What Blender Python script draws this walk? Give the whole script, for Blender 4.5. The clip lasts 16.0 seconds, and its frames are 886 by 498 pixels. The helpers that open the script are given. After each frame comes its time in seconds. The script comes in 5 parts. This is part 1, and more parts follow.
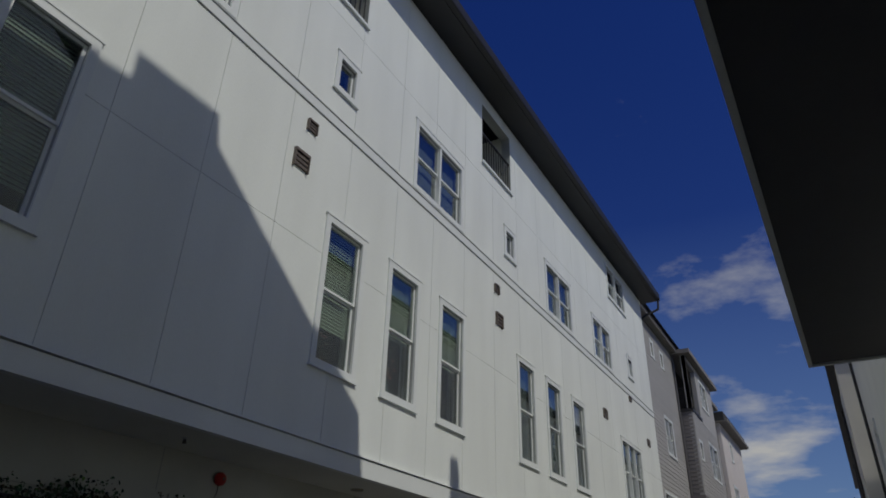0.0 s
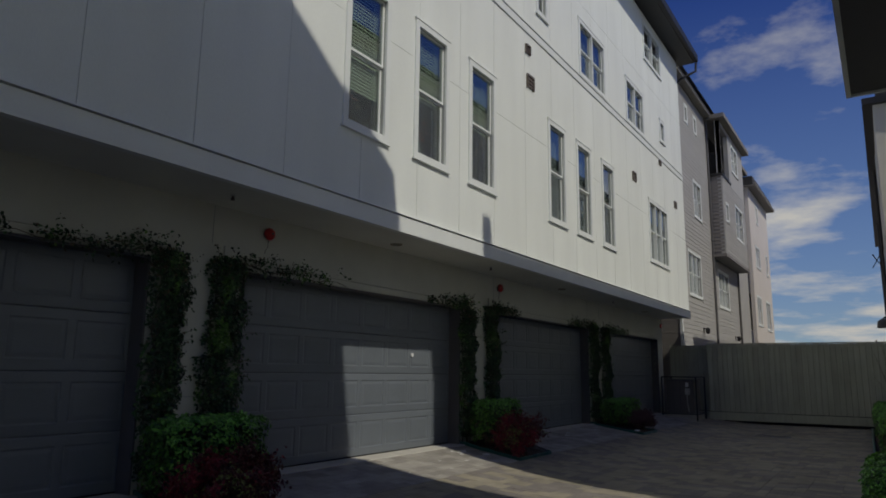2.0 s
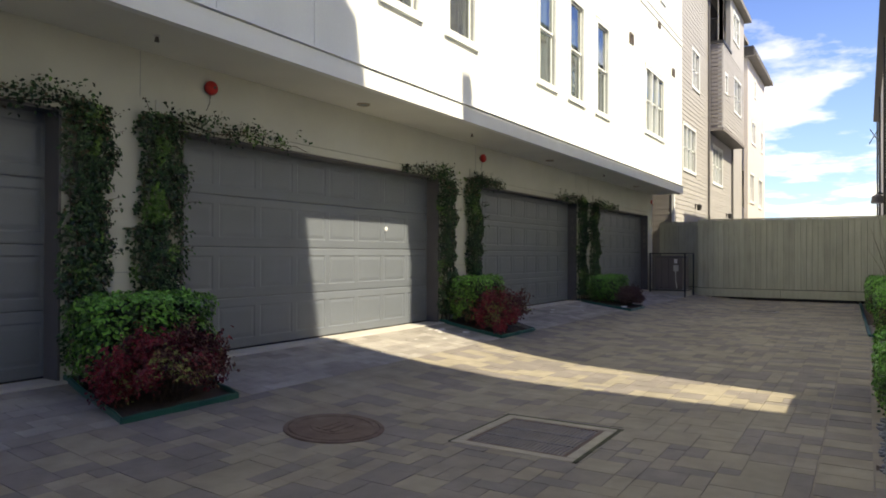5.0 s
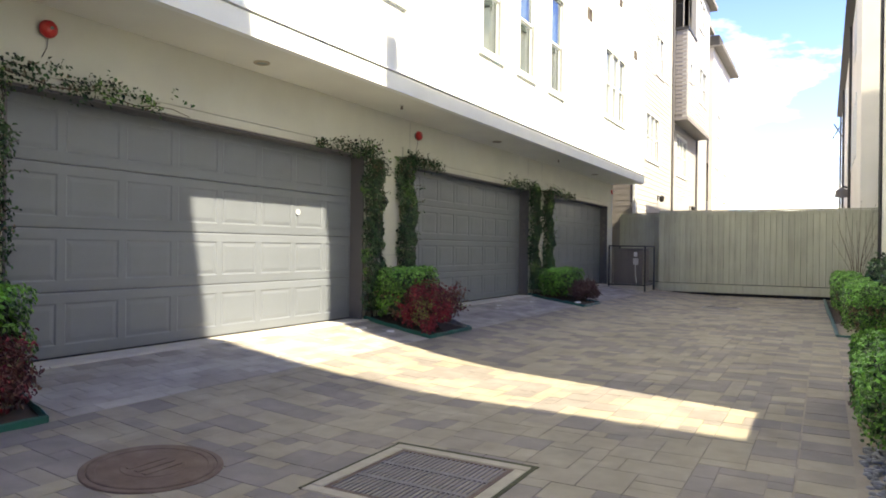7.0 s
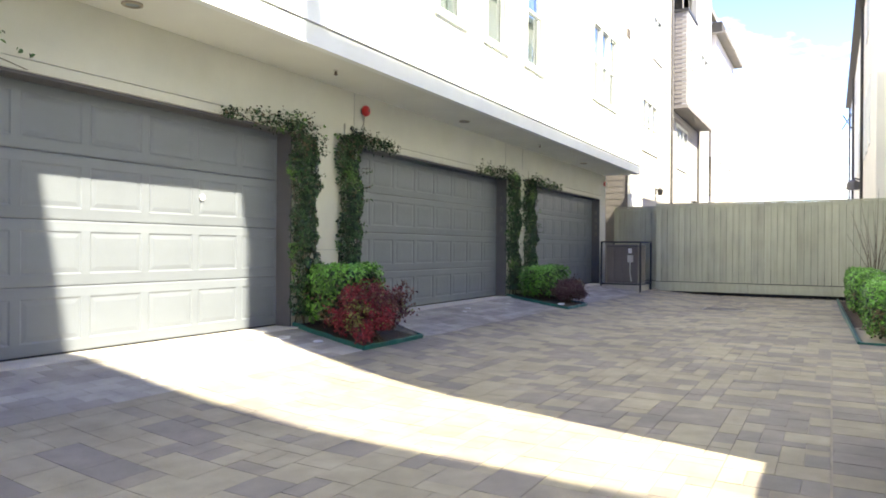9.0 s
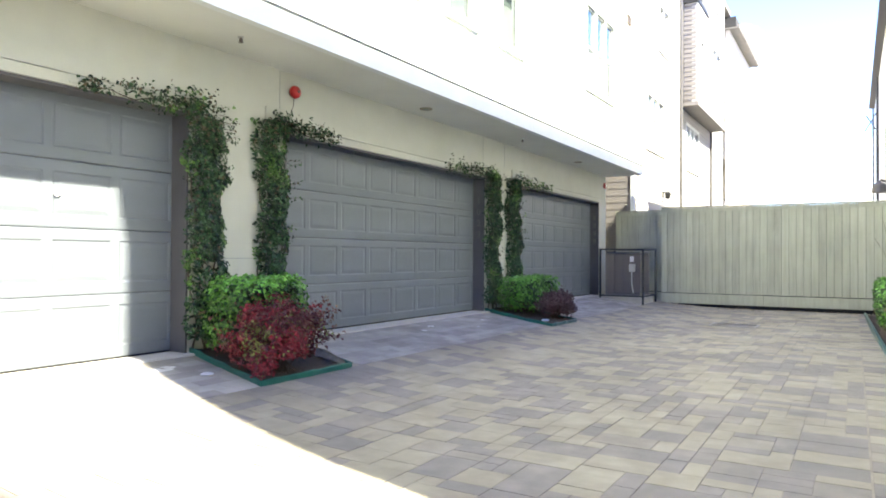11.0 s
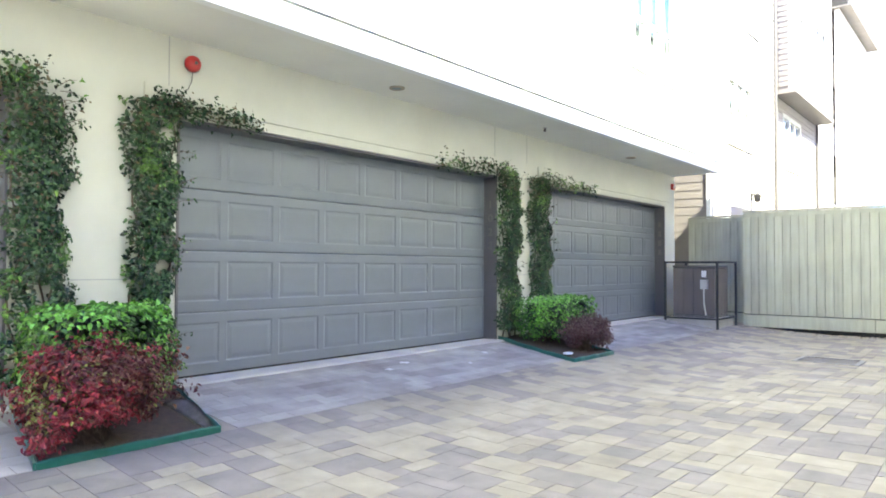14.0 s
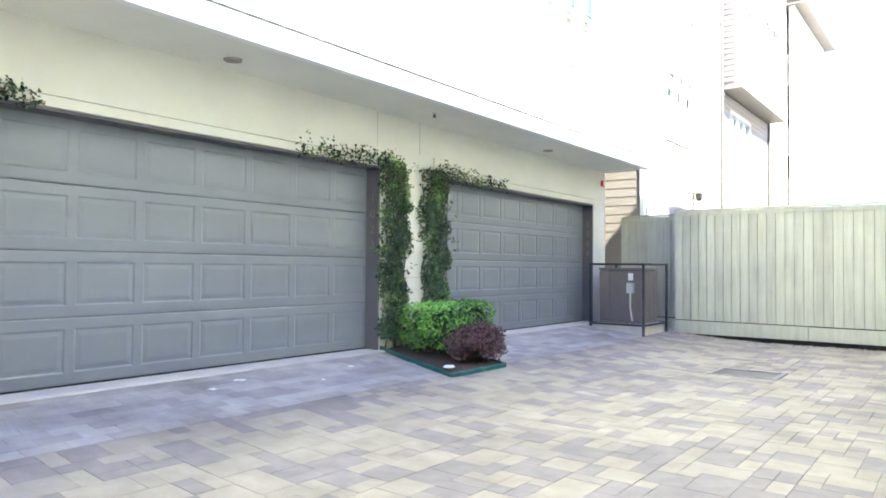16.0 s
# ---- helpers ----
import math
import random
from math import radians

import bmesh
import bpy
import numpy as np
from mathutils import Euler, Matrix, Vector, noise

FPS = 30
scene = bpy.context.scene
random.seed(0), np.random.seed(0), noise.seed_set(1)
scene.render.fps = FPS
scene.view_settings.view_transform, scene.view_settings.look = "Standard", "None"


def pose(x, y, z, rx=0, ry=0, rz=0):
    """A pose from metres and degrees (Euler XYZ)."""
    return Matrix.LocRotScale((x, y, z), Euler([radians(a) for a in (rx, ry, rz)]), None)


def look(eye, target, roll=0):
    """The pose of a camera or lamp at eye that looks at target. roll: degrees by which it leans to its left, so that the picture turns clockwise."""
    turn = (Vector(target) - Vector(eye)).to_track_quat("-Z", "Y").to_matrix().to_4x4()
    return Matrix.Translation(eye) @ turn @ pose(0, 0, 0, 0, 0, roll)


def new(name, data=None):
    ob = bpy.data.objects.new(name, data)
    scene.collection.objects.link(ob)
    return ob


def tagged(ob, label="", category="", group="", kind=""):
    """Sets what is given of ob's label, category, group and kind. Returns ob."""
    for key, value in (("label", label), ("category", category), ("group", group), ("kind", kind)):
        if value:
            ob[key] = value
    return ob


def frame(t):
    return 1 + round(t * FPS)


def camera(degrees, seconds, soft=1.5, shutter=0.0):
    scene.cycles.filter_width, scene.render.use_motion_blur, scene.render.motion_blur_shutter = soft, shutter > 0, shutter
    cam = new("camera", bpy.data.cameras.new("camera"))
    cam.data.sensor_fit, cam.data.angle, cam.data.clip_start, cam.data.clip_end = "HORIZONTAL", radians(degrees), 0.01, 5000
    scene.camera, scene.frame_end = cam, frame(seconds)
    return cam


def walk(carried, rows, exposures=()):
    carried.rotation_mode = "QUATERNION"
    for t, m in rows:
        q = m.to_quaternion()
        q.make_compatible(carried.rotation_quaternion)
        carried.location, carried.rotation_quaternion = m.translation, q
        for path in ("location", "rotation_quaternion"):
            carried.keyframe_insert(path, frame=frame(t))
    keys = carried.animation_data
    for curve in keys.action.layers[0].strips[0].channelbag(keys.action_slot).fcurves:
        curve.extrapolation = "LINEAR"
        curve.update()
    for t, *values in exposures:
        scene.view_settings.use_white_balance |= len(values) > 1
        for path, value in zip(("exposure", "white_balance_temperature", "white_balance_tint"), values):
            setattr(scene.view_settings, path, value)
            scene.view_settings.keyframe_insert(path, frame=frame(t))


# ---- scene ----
cam = camera(66.0, 16.0, soft=1.8)
METRES, EYE, TILT, LEAN, TURN = 11.6, 1.5, 0.0, 0.0, 34.3
PATH = [
    (0, (0.265, 0.581, 1.956), (-0.627, 2.09, 2.919), 1.6),
    (0.5, (0.228, 0.601, 1.887), (-0.711, 2.176, 2.686), 1.3),
    (1, (0.26, 0.559, 1.813), (-0.733, 2.176, 2.445), 1.0),
    (1.5, (0.27, 0.55, 1.744), (-0.77, 2.187, 2.232), 0.8),
    (2, (0.246, 0.558, 1.686), (-0.819, 2.213, 2.041), 0.7),
    (2.5, (0.178, 0.593, 1.614), (-0.899, 2.26, 1.862), 0.5),
    (3, (0.099, 0.674, 1.598), (-0.983, 2.349, 1.756), 0.5),
    (5.5, (-0.164, 1.892, 1.551), (-1.192, 3.607, 1.549), 0.8),
    (6, (-0.195, 2.274, 1.525), (-1.171, 4.02, 1.523), 0.7),
    (6.5, (-0.221, 2.633, 1.506), (-1.198, 4.378, 1.505), 0.7),
    (7, (-0.266, 3.059, 1.512), (-1.244, 4.803, 1.507), 0.7),
    (7.5, (-0.315, 3.542, 1.455), (-1.282, 5.293, 1.454), 0.6),
    (8, (-0.336, 3.973, 1.452), (-1.309, 5.721, 1.449), 0.5),
    (8.5, (-0.393, 4.452, 1.449), (-1.376, 6.193, 1.446), 0.4),
    (9, (-0.418, 4.921, 1.416), (-1.408, 6.658, 1.413), 0.4),
    (9.5, (-0.446, 5.42, 1.427), (-1.453, 7.148, 1.428), 0.4),
    (10, (-0.488, 5.901, 1.411), (-1.502, 7.625, 1.42), 0.4),
    (12.5, (-0.517, 8.219, 1.466), (-1.698, 9.832, 1.517), 0.1),
    (13, (-0.548, 8.676, 1.494), (-1.809, 10.228, 1.543), 0.1),
    (13.5, (-0.516, 9.106, 1.489), (-1.788, 10.649, 1.538), 0.2),
    (14, (-0.442, 9.576, 1.497), (-1.712, 11.12, 1.55), 0.2),
    (14.5, (-0.361, 10.043, 1.493), (-1.611, 11.604, 1.545), 0.3),
    (15, (-0.231, 10.427, 1.538), (-1.467, 11.998, 1.588), 0.4),
    (15.5, (-0.151, 10.913, 1.547), (-1.368, 12.499, 1.598), 0.6),
    (16, (-0.066, 11.306, 1.531), (-1.286, 12.89, 1.584), 0.5),
]
walk(cam, [(t, look(eye, target, roll)) for t, eye, target, roll in PATH],
     exposures=[(0, -1.2, 6850, 8), (1, -1.08, 7000, 8), (2, -0.92, 7200, 8), (3, -0.47, 7500, 8), (3.6, 0.0, 7700, 8), (5.3, 1.27, 8900, 8), (6, 1.64, 9000, 8), (7, 2.0, 8900, 8), (8, 2.3, 8600, 7), (9, 2.53, 8300, 6), (10, 2.75, 8000, 5), (12.5, 3.28, 7750, 3), (16, 3.77, 7650, 3)])

# ---- light ----
SUN_TO = Vector((1.0, -0.25, 1.25)).normalized()
world = bpy.data.worlds.new("sky")
scene.world = world
world.use_nodes = True


def links_of(tree):
    return tree.nodes, tree.links


wn, wl = links_of(world.node_tree)
wn.clear()
w_out = wn.new("ShaderNodeOutputWorld")
w_bg = wn.new("ShaderNodeBackground")
w_sky = wn.new("ShaderNodeTexSky")
w_sky.sky_type, w_sky.sun_disc = "NISHITA", False
w_sky.sun_elevation = math.asin(SUN_TO.z)
w_sky.sun_rotation = math.atan2(SUN_TO.x, SUN_TO.y)
w_sky.air_density, w_sky.dust_density, w_sky.ozone_density = 1.0, 0.1, 4.0
w_co = wn.new("ShaderNodeTexCoord")
w_sep = wn.new("ShaderNodeSeparateXYZ")
w_add = wn.new("ShaderNodeMath")
w_add.operation = "ADD"
w_add.inputs[1].default_value = 0.12
w_div = wn.new("ShaderNodeVectorMath")
w_div.operation = "DIVIDE"
w_cmb = wn.new("ShaderNodeCombineXYZ")
w_map = wn.new("ShaderNodeMapping")
w_map.inputs["Location"].default_value = (3.2, 1.1, 0.4)
w_map.inputs["Scale"].default_value = (0.8, 0.8, 0.8)
w_noise = wn.new("ShaderNodeTexNoise")
w_noise.inputs["Scale"].default_value, w_noise.inputs["Detail"].default_value = 2.1, 10.0
w_noise.inputs["Roughness"].default_value = 0.56
w_ramp = wn.new("ShaderNodeValToRGB")
w_ramp.color_ramp.elements[0].position, w_ramp.color_ramp.elements[1].position = 0.585, 0.78
w_mix = wn.new("ShaderNodeMixRGB")
w_mix.inputs[2].default_value = (8.6, 8.8, 9.2, 1)
w_bg.inputs["Strength"].default_value = 0.10
wl.new(w_co.outputs["Generated"], w_sep.inputs[0])
wl.new(w_sep.outputs["Z"], w_add.inputs[0])
for k in range(3):
    wl.new(w_add.outputs[0], w_cmb.inputs[k])
wl.new(w_co.outputs["Generated"], w_div.inputs[0])
wl.new(w_cmb.outputs[0], w_div.inputs[1])
wl.new(w_div.outputs[0], w_map.inputs[0])
wl.new(w_map.outputs[0], w_noise.inputs["Vector"])
w_low = wn.new("ShaderNodeMapRange")
w_low.inputs["From Min"].default_value, w_low.inputs["From Max"].default_value = 0.02, 0.52
w_low.inputs["To Min"].default_value, w_low.inputs["To Max"].default_value = 0.205, -0.07
w_sum = wn.new("ShaderNodeMath")
w_sum.operation = "ADD"
wl.new(w_sep.outputs["Z"], w_low.inputs["Value"])
wl.new(w_noise.outputs["Fac"], w_sum.inputs[0])
wl.new(w_low.outputs[0], w_sum.inputs[1])
wl.new(w_sum.outputs[0], w_ramp.inputs[0])
wl.new(w_ramp.outputs[0], w_mix.inputs[0])
w_sat = wn.new("ShaderNodeHueSaturation")
w_sat.inputs["Hue"].default_value, w_sat.inputs["Saturation"].default_value = 0.53, 1.32
w_sat.inputs["Value"].default_value = 1.18
wl.new(w_sky.outputs[0], w_sat.inputs["Color"])
# pale haze thickening towards the horizon
w_haze = wn.new("ShaderNodeMapRange")
w_haze.inputs["From Min"].default_value, w_haze.inputs["From Max"].default_value = 0.02, 0.50
w_haze.inputs["To Min"].default_value, w_haze.inputs["To Max"].default_value = 0.62, 0.0
w_hmix = wn.new("ShaderNodeMixRGB")
w_hmix.inputs[2].default_value = (2.5, 4.5, 8.6, 1)
wl.new(w_sep.outputs["Z"], w_haze.inputs["Value"])
wl.new(w_haze.outputs[0], w_hmix.inputs[0])
wl.new(w_sat.outputs[0], w_hmix.inputs[1])
wl.new(w_hmix.outputs[0], w_mix.inputs[1])
wl.new(w_mix.outputs[0], w_bg.inputs[0])
wl.new(w_bg.outputs[0], w_out.inputs[0])

sun = new("sun", bpy.data.lights.new("sun", "SUN"))
sun.data.energy, sun.data.angle, sun.data.color = 3.85, radians(0.6), (1.0, 0.99, 0.955)
sun.matrix_world = look(SUN_TO * 40, (0, 0, 0))


# ---- materials ----
def material(name, color, rough=0.6, metal=0.0, vary=0.12, scale=6.0, grain=60.0, bump=0.15, spec=0.5, island=0.0, per_object=0.0, stretch=(1, 1, 1), tint=None, pick_range=(0.0, 1.0), stain=0.0, stain_scale=0.8):
    """A procedural surface: base colour varied by broad stains and fine grain, with relief."""
    m = bpy.data.materials.new(name)
    m.use_nodes = True
    nodes, links = links_of(m.node_tree)
    bsdf = nodes["Principled BSDF"]
    bsdf.inputs["Roughness"].default_value = rough
    bsdf.inputs["Metallic"].default_value = metal
    bsdf.inputs["Specular IOR Level"].default_value = spec
    co = nodes.new("ShaderNodeTexCoord")
    geo = nodes.new("ShaderNodeNewGeometry")
    mp = nodes.new("ShaderNodeMapping")
    mp.inputs["Scale"].default_value = stretch
    links.new(geo.outputs["Position"], mp.inputs[0])
    broad = nodes.new("ShaderNodeTexNoise")
    broad.inputs["Scale"].default_value, broad.inputs["Detail"].default_value = scale, 6
    fine = nodes.new("ShaderNodeTexNoise")
    fine.inputs["Scale"].default_value, fine.inputs["Detail"].default_value = grain, 4
    links.new(mp.outputs[0], broad.inputs["Vector"])
    links.new(mp.outputs[0], fine.inputs["Vector"])
    total = nodes.new("ShaderNodeMath")
    total.operation = "MULTIPLY_ADD"
    links.new(fine.outputs["Fac"], total.inputs[0])
    total.inputs[1].default_value = 0.5
    links.new(broad.outputs["Fac"], total.inputs[2])
    rng = nodes.new("ShaderNodeMapRange")
    rng.inputs["From Min"].default_value, rng.inputs["From Max"].default_value = 0.45, 1.05
    rng.inputs["To Min"].default_value, rng.inputs["To Max"].default_value = 1 - vary, 1 + vary
    links.new(total.outputs[0], rng.inputs["Value"])
    value = rng.outputs[0]
    for amount, node, socket in ((island, geo, "Random Per Island"), (per_object, None, "Random")):
        if amount:
            src = node or nodes.new("ShaderNodeObjectInfo")
            r2 = nodes.new("ShaderNodeMapRange")
            r2.inputs["To Min"].default_value, r2.inputs["To Max"].default_value = 1 - amount, 1 + amount
            links.new(src.outputs[socket], r2.inputs["Value"])
            mul = nodes.new("ShaderNodeMath")
            mul.operation = "MULTIPLY"
            links.new(value, mul.inputs[0])
            links.new(r2.outputs[0], mul.inputs[1])
            value = mul.outputs[0]
    if stain:
        worn = nodes.new("ShaderNodeTexNoise")
        worn.inputs["Scale"].default_value, worn.inputs["Detail"].default_value = stain_scale, 7
        worn.inputs["Roughness"].default_value = 0.65
        links.new(geo.outputs["Position"], worn.inputs["Vector"])
        r3 = nodes.new("ShaderNodeMapRange")
        r3.inputs["From Min"].default_value, r3.inputs["From Max"].default_value = 0.32, 0.68
        r3.inputs["To Min"].default_value, r3.inputs["To Max"].default_value = 1 - stain, 1 + stain
        links.new(worn.outputs["Fac"], r3.inputs["Value"])
        dirt = nodes.new("ShaderNodeMath")
        dirt.operation = "MULTIPLY"
        links.new(value, dirt.inputs[0])
        links.new(r3.outputs[0], dirt.inputs[1])
        value = dirt.outputs[0]
    base = nodes.new("ShaderNodeMixRGB")
    base.inputs[1].default_value = (*color, 1)
    base.inputs[2].default_value = (*(tint or color), 1)
    pick = nodes.new("ShaderNodeMapRange")
    pick.inputs["From Min"].default_value, pick.inputs["From Max"].default_value = pick_range
    if island and tint:
        links.new(geo.outputs["Random Per Island"], pick.inputs["Value"])
    elif per_object and tint:
        inf = nodes.new("ShaderNodeObjectInfo")
        links.new(inf.outputs["Random"], pick.inputs["Value"])
    else:
        links.new(broad.outputs["Fac"], pick.inputs["Value"])
    links.new(pick.outputs[0], base.inputs[0])
    scaled = nodes.new("ShaderNodeVectorMath")
    scaled.operation = "SCALE"
    links.new(base.outputs[0], scaled.inputs[0])
    links.new(value, scaled.inputs["Scale"])
    links.new(scaled.outputs[0], bsdf.inputs["Base Color"])
    if bump:
        bp = nodes.new("ShaderNodeBump")
        bp.inputs["Strength"].default_value, bp.inputs["Distance"].default_value = bump, 0.01
        links.new(fine.outputs["Fac"], bp.inputs["Height"])
        links.new(bp.outputs[0], bsdf.inputs["Normal"])
    return m


def glass(name):
    m = bpy.data.materials.new(name)
    m.use_nodes = True
    nodes, links = links_of(m.node_tree)
    nodes.clear()
    out = nodes.new("ShaderNodeOutputMaterial")
    mix = nodes.new("ShaderNodeMixShader")
    clear = nodes.new("ShaderNodeBsdfTransparent")
    clear.inputs[0].default_value = (0.75, 0.8, 0.8, 1)
    gloss = nodes.new("ShaderNodeBsdfGlossy")
    gloss.inputs["Roughness"].default_value = 0.01
    fres = nodes.new("ShaderNodeLayerWeight")
    fres.inputs[0].default_value = 0.5
    curve = nodes.new("ShaderNodeMath")
    curve.operation = "POWER"
    curve.inputs[1].default_value = 1.9
    span = nodes.new("ShaderNodeMapRange")
    span.inputs["To Min"].default_value, span.inputs["To Max"].default_value = 0.08, 0.80
    links.new(fres.outputs["Facing"], curve.inputs[0])
    links.new(curve.outputs[0], span.inputs["Value"])
    links.new(span.outputs[0], mix.inputs[0])
    links.new(clear.outputs[0], mix.inputs[1])
    links.new(gloss.outputs[0], mix.inputs[2])
    links.new(mix.outputs[0], out.inputs[0])
    return m


M_WHITE = material("white_stucco_panel", (0.80, 0.83, 0.79), 0.75, vary=0.07, scale=1.3, grain=90, bump=0.08, stretch=(1, 1, 0.22))
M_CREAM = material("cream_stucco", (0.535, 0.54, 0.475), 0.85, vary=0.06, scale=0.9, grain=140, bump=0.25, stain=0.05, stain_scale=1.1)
M_SOFFIT = material("soffit_stucco", (0.71, 0.72, 0.66), 0.85, vary=0.07, scale=1.2, grain=140, bump=0.25)
M_SEAM = material("panel_seam", (0.36, 0.38, 0.36), 0.9, vary=0.05)
M_TRIM = material("white_trim", (0.78, 0.81, 0.785), 0.55, vary=0.04, scale=2, grain=60, bump=0.05)
M_DOOR = material("grey_garage_door", (0.148, 0.168, 0.190), 0.36, vary=0.07, scale=1.4, grain=220, bump=0.12, stretch=(1, 0.25, 3), stain=0.05, stain_scale=1.5)
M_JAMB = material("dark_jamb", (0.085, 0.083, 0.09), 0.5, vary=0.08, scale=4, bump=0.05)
M_GUTTER = material("dark_metal_gutter", (0.022, 0.022, 0.022), 0.5, vary=0.1, scale=3, bump=0.05)
# near-black that paints the dimness of rooms behind the windows
M_DARK = material("unlit_interior", (0.03, 0.03, 0.03), 0.9, vary=0.1, bump=0)
M_GLASS = glass("window_glass")
M_BLIND = material("pale_green_blind", (0.50, 0.60, 0.44), 0.6, vary=0.05, scale=3, bump=0, island=0.08)
M_CURTAIN = material("pale_curtain", (0.24, 0.285, 0.275), 0.8, vary=0.1, scale=3, bump=0.1)
M_SIDING = material("greige_siding", (0.41, 0.40, 0.38), 0.7, vary=0.05, scale=1.0, grain=70, bump=0.15, per_object=0.04)
# taupe siding, darkened further so the shade of side faces is in the colour
M_SIDING2 = material("taupe_shaded_siding", (0.215, 0.20, 0.19), 0.7, vary=0.06, scale=1.0, grain=70, bump=0.15, per_object=0.04)
M_RED2 = material("dusky_plum_leaf", (0.15, 0.05, 0.055), 0.42, vary=0.3, scale=6, bump=0, island=0.55, tint=(0.085, 0.06, 0.05))
M_ROWWALL = material("pale_row_stucco", (0.78, 0.78, 0.73), 0.85, vary=0.05, scale=0.9, grain=140, bump=0.2)
M_PINK = material("pale_far_stucco", (0.66, 0.61, 0.56), 0.8, vary=0.05, scale=1, bump=0.1)
M_BEIGE = material("beige_stucco", (0.76, 0.74, 0.67), 0.85, vary=0.07, scale=1.1, grain=120, bump=0.2)
M_ROOF = material("asphalt_shingle", (0.05, 0.048, 0.046), 0.9, vary=0.2, scale=5, grain=80, bump=0.4)
M_WOOD = material("weathered_green_wood", (0.36, 0.365, 0.285), 0.8, vary=0.16, scale=3.0, grain=50, bump=0.35, per_object=0.10, stretch=(5, 5, 0.35), stain=0.08, stain_scale=1.4)
M_PAVER = material("concrete_paver", (0.288, 0.258, 0.192), 0.85, vary=0.20, scale=5, grain=150, bump=0.35, per_object=0.10, tint=(0.182, 0.164, 0.145), pick_range=(0.44, 0.64), stain=0.17, stain_scale=0.9)
M_PAVER_S = material("concrete_paver_far", (0.288, 0.258, 0.192), 0.85, vary=0.20, scale=5, grain=150, bump=0.35, island=0.10, tint=(0.182, 0.164, 0.145), pick_range=(0.44, 0.64), stain=0.17, stain_scale=0.9)
M_APRON = material("dusty_apron_paver", (0.262, 0.243, 0.21), 0.8, vary=0.20, scale=3.0, grain=140, bump=0.3, island=0.07, tint=(0.335, 0.315, 0.275), stain=0.24, stain_scale=1.3)
M_JOINT = material("joint_sand", (0.255, 0.225, 0.178), 0.95, vary=0.2, scale=7, bump=0.4)
M_CONC = material("pale_concrete", (0.47, 0.45, 0.40), 0.85, vary=0.14, scale=5, grain=120, bump=0.3)
M_RUST = material("rusty_iron", (0.135, 0.082, 0.055), 0.75, metal=0.2, vary=0.3, scale=9, grain=120, bump=0.3, tint=(0.14, 0.11, 0.095))
M_IRON = material("worn_cast_iron", (0.175, 0.165, 0.17), 0.6, metal=0.3, vary=0.25, scale=9, bump=0.2)
# black standing in for unlit hollows and gaps; also the rubber door seals
M_BLACK = material("black_void", (0.012, 0.012, 0.012), 0.9, vary=0.1, bump=0)
M_SOIL = material("bark_mulch", (0.06, 0.04, 0.028), 0.95, vary=0.4, scale=25, grain=90, bump=0.8)
M_EDGING = material("green_plastic_edging", (0.010, 0.088, 0.070), 0.32, vary=0.2, scale=8, bump=0.05)
M_LEAF = material("vine_leaf", (0.022, 0.048, 0.026), 0.24, vary=0.2, scale=20, bump=0, island=0.55, tint=(0.052, 0.105, 0.044))
M_BOX = material("boxwood_leaf", (0.032, 0.10, 0.018), 0.34, vary=0.2, scale=20, bump=0, island=0.5, tint=(0.11, 0.27, 0.038))
# dark green that carries the shade inside the shrubs
M_DEEP = material("shaded_inner_leaf", (0.018, 0.035, 0.012), 0.55, vary=0.2, scale=20, bump=0, island=0.4)
M_RED = material("burgundy_leaf", (0.11, 0.019, 0.022), 0.45, vary=0.4, scale=7, bump=0, island=0.6, tint=(0.10, 0.055, 0.028), pick_range=(0.45, 1.0))
M_CRIMSON = material("crimson_leaf", (0.20, 0.016, 0.026), 0.42, vary=0.3, scale=7, bump=0, island=0.5)
M_TIPS = material("yellow_green_tip_leaf", (0.30, 0.30, 0.10), 0.45, vary=0.2, scale=9, bump=0, island=0.4, tint=(0.16, 0.20, 0.05))
M_BOXTIP = material("young_boxwood_leaf", (0.10, 0.30, 0.035), 0.34, vary=0.2, scale=20, bump=0, island=0.4, tint=(0.16, 0.40, 0.07))
M_FRESH = material("young_vine_leaf", (0.055, 0.145, 0.024), 0.32, vary=0.2, scale=20, bump=0, island=0.45, tint=(0.11, 0.23, 0.04))
M_DRY = material("dry_vine_leaf", (0.16, 0.11, 0.06), 0.7, vary=0.2, scale=20, bump=0, island=0.4, tint=(0.09, 0.075, 0.035))
M_FABRIC = material("weed_barrier_fabric", (0.22, 0.21, 0.20), 0.8, vary=0.3, scale=9, bump=0.4)
M_SPLASH = material("dried_white_splash", (0.62, 0.61, 0.57), 0.85, vary=0.2, scale=14, bump=0.2)
M_EAVE = material("taupe_eave_board", (0.23, 0.215, 0.19), 0.7, vary=0.1, scale=3, bump=0.05)
M_MOSS = material("mossy_joint", (0.045, 0.05, 0.018), 0.95, vary=0.4, scale=14, bump=0.6)
M_TWIG = material("brown_stem", (0.07, 0.045, 0.03), 0.85, vary=0.3, scale=20, bump=0.3)
M_BELL = material("red_enamel", (0.42, 0.012, 0.012), 0.32, vary=0.08, scale=8, bump=0)
M_ACPANEL = material("taupe_ac_panel", (0.13, 0.112, 0.105), 0.45, metal=0.1, vary=0.1, scale=5, bump=0.05)
M_RIM = material("worn_concrete_rim", (0.37, 0.335, 0.255), 0.85, vary=0.2, scale=7, grain=120, bump=0.3)
M_GREYM = material("grey_painted_steel", (0.13, 0.125, 0.12), 0.45, metal=0.2, vary=0.1, scale=5, bump=0.05)
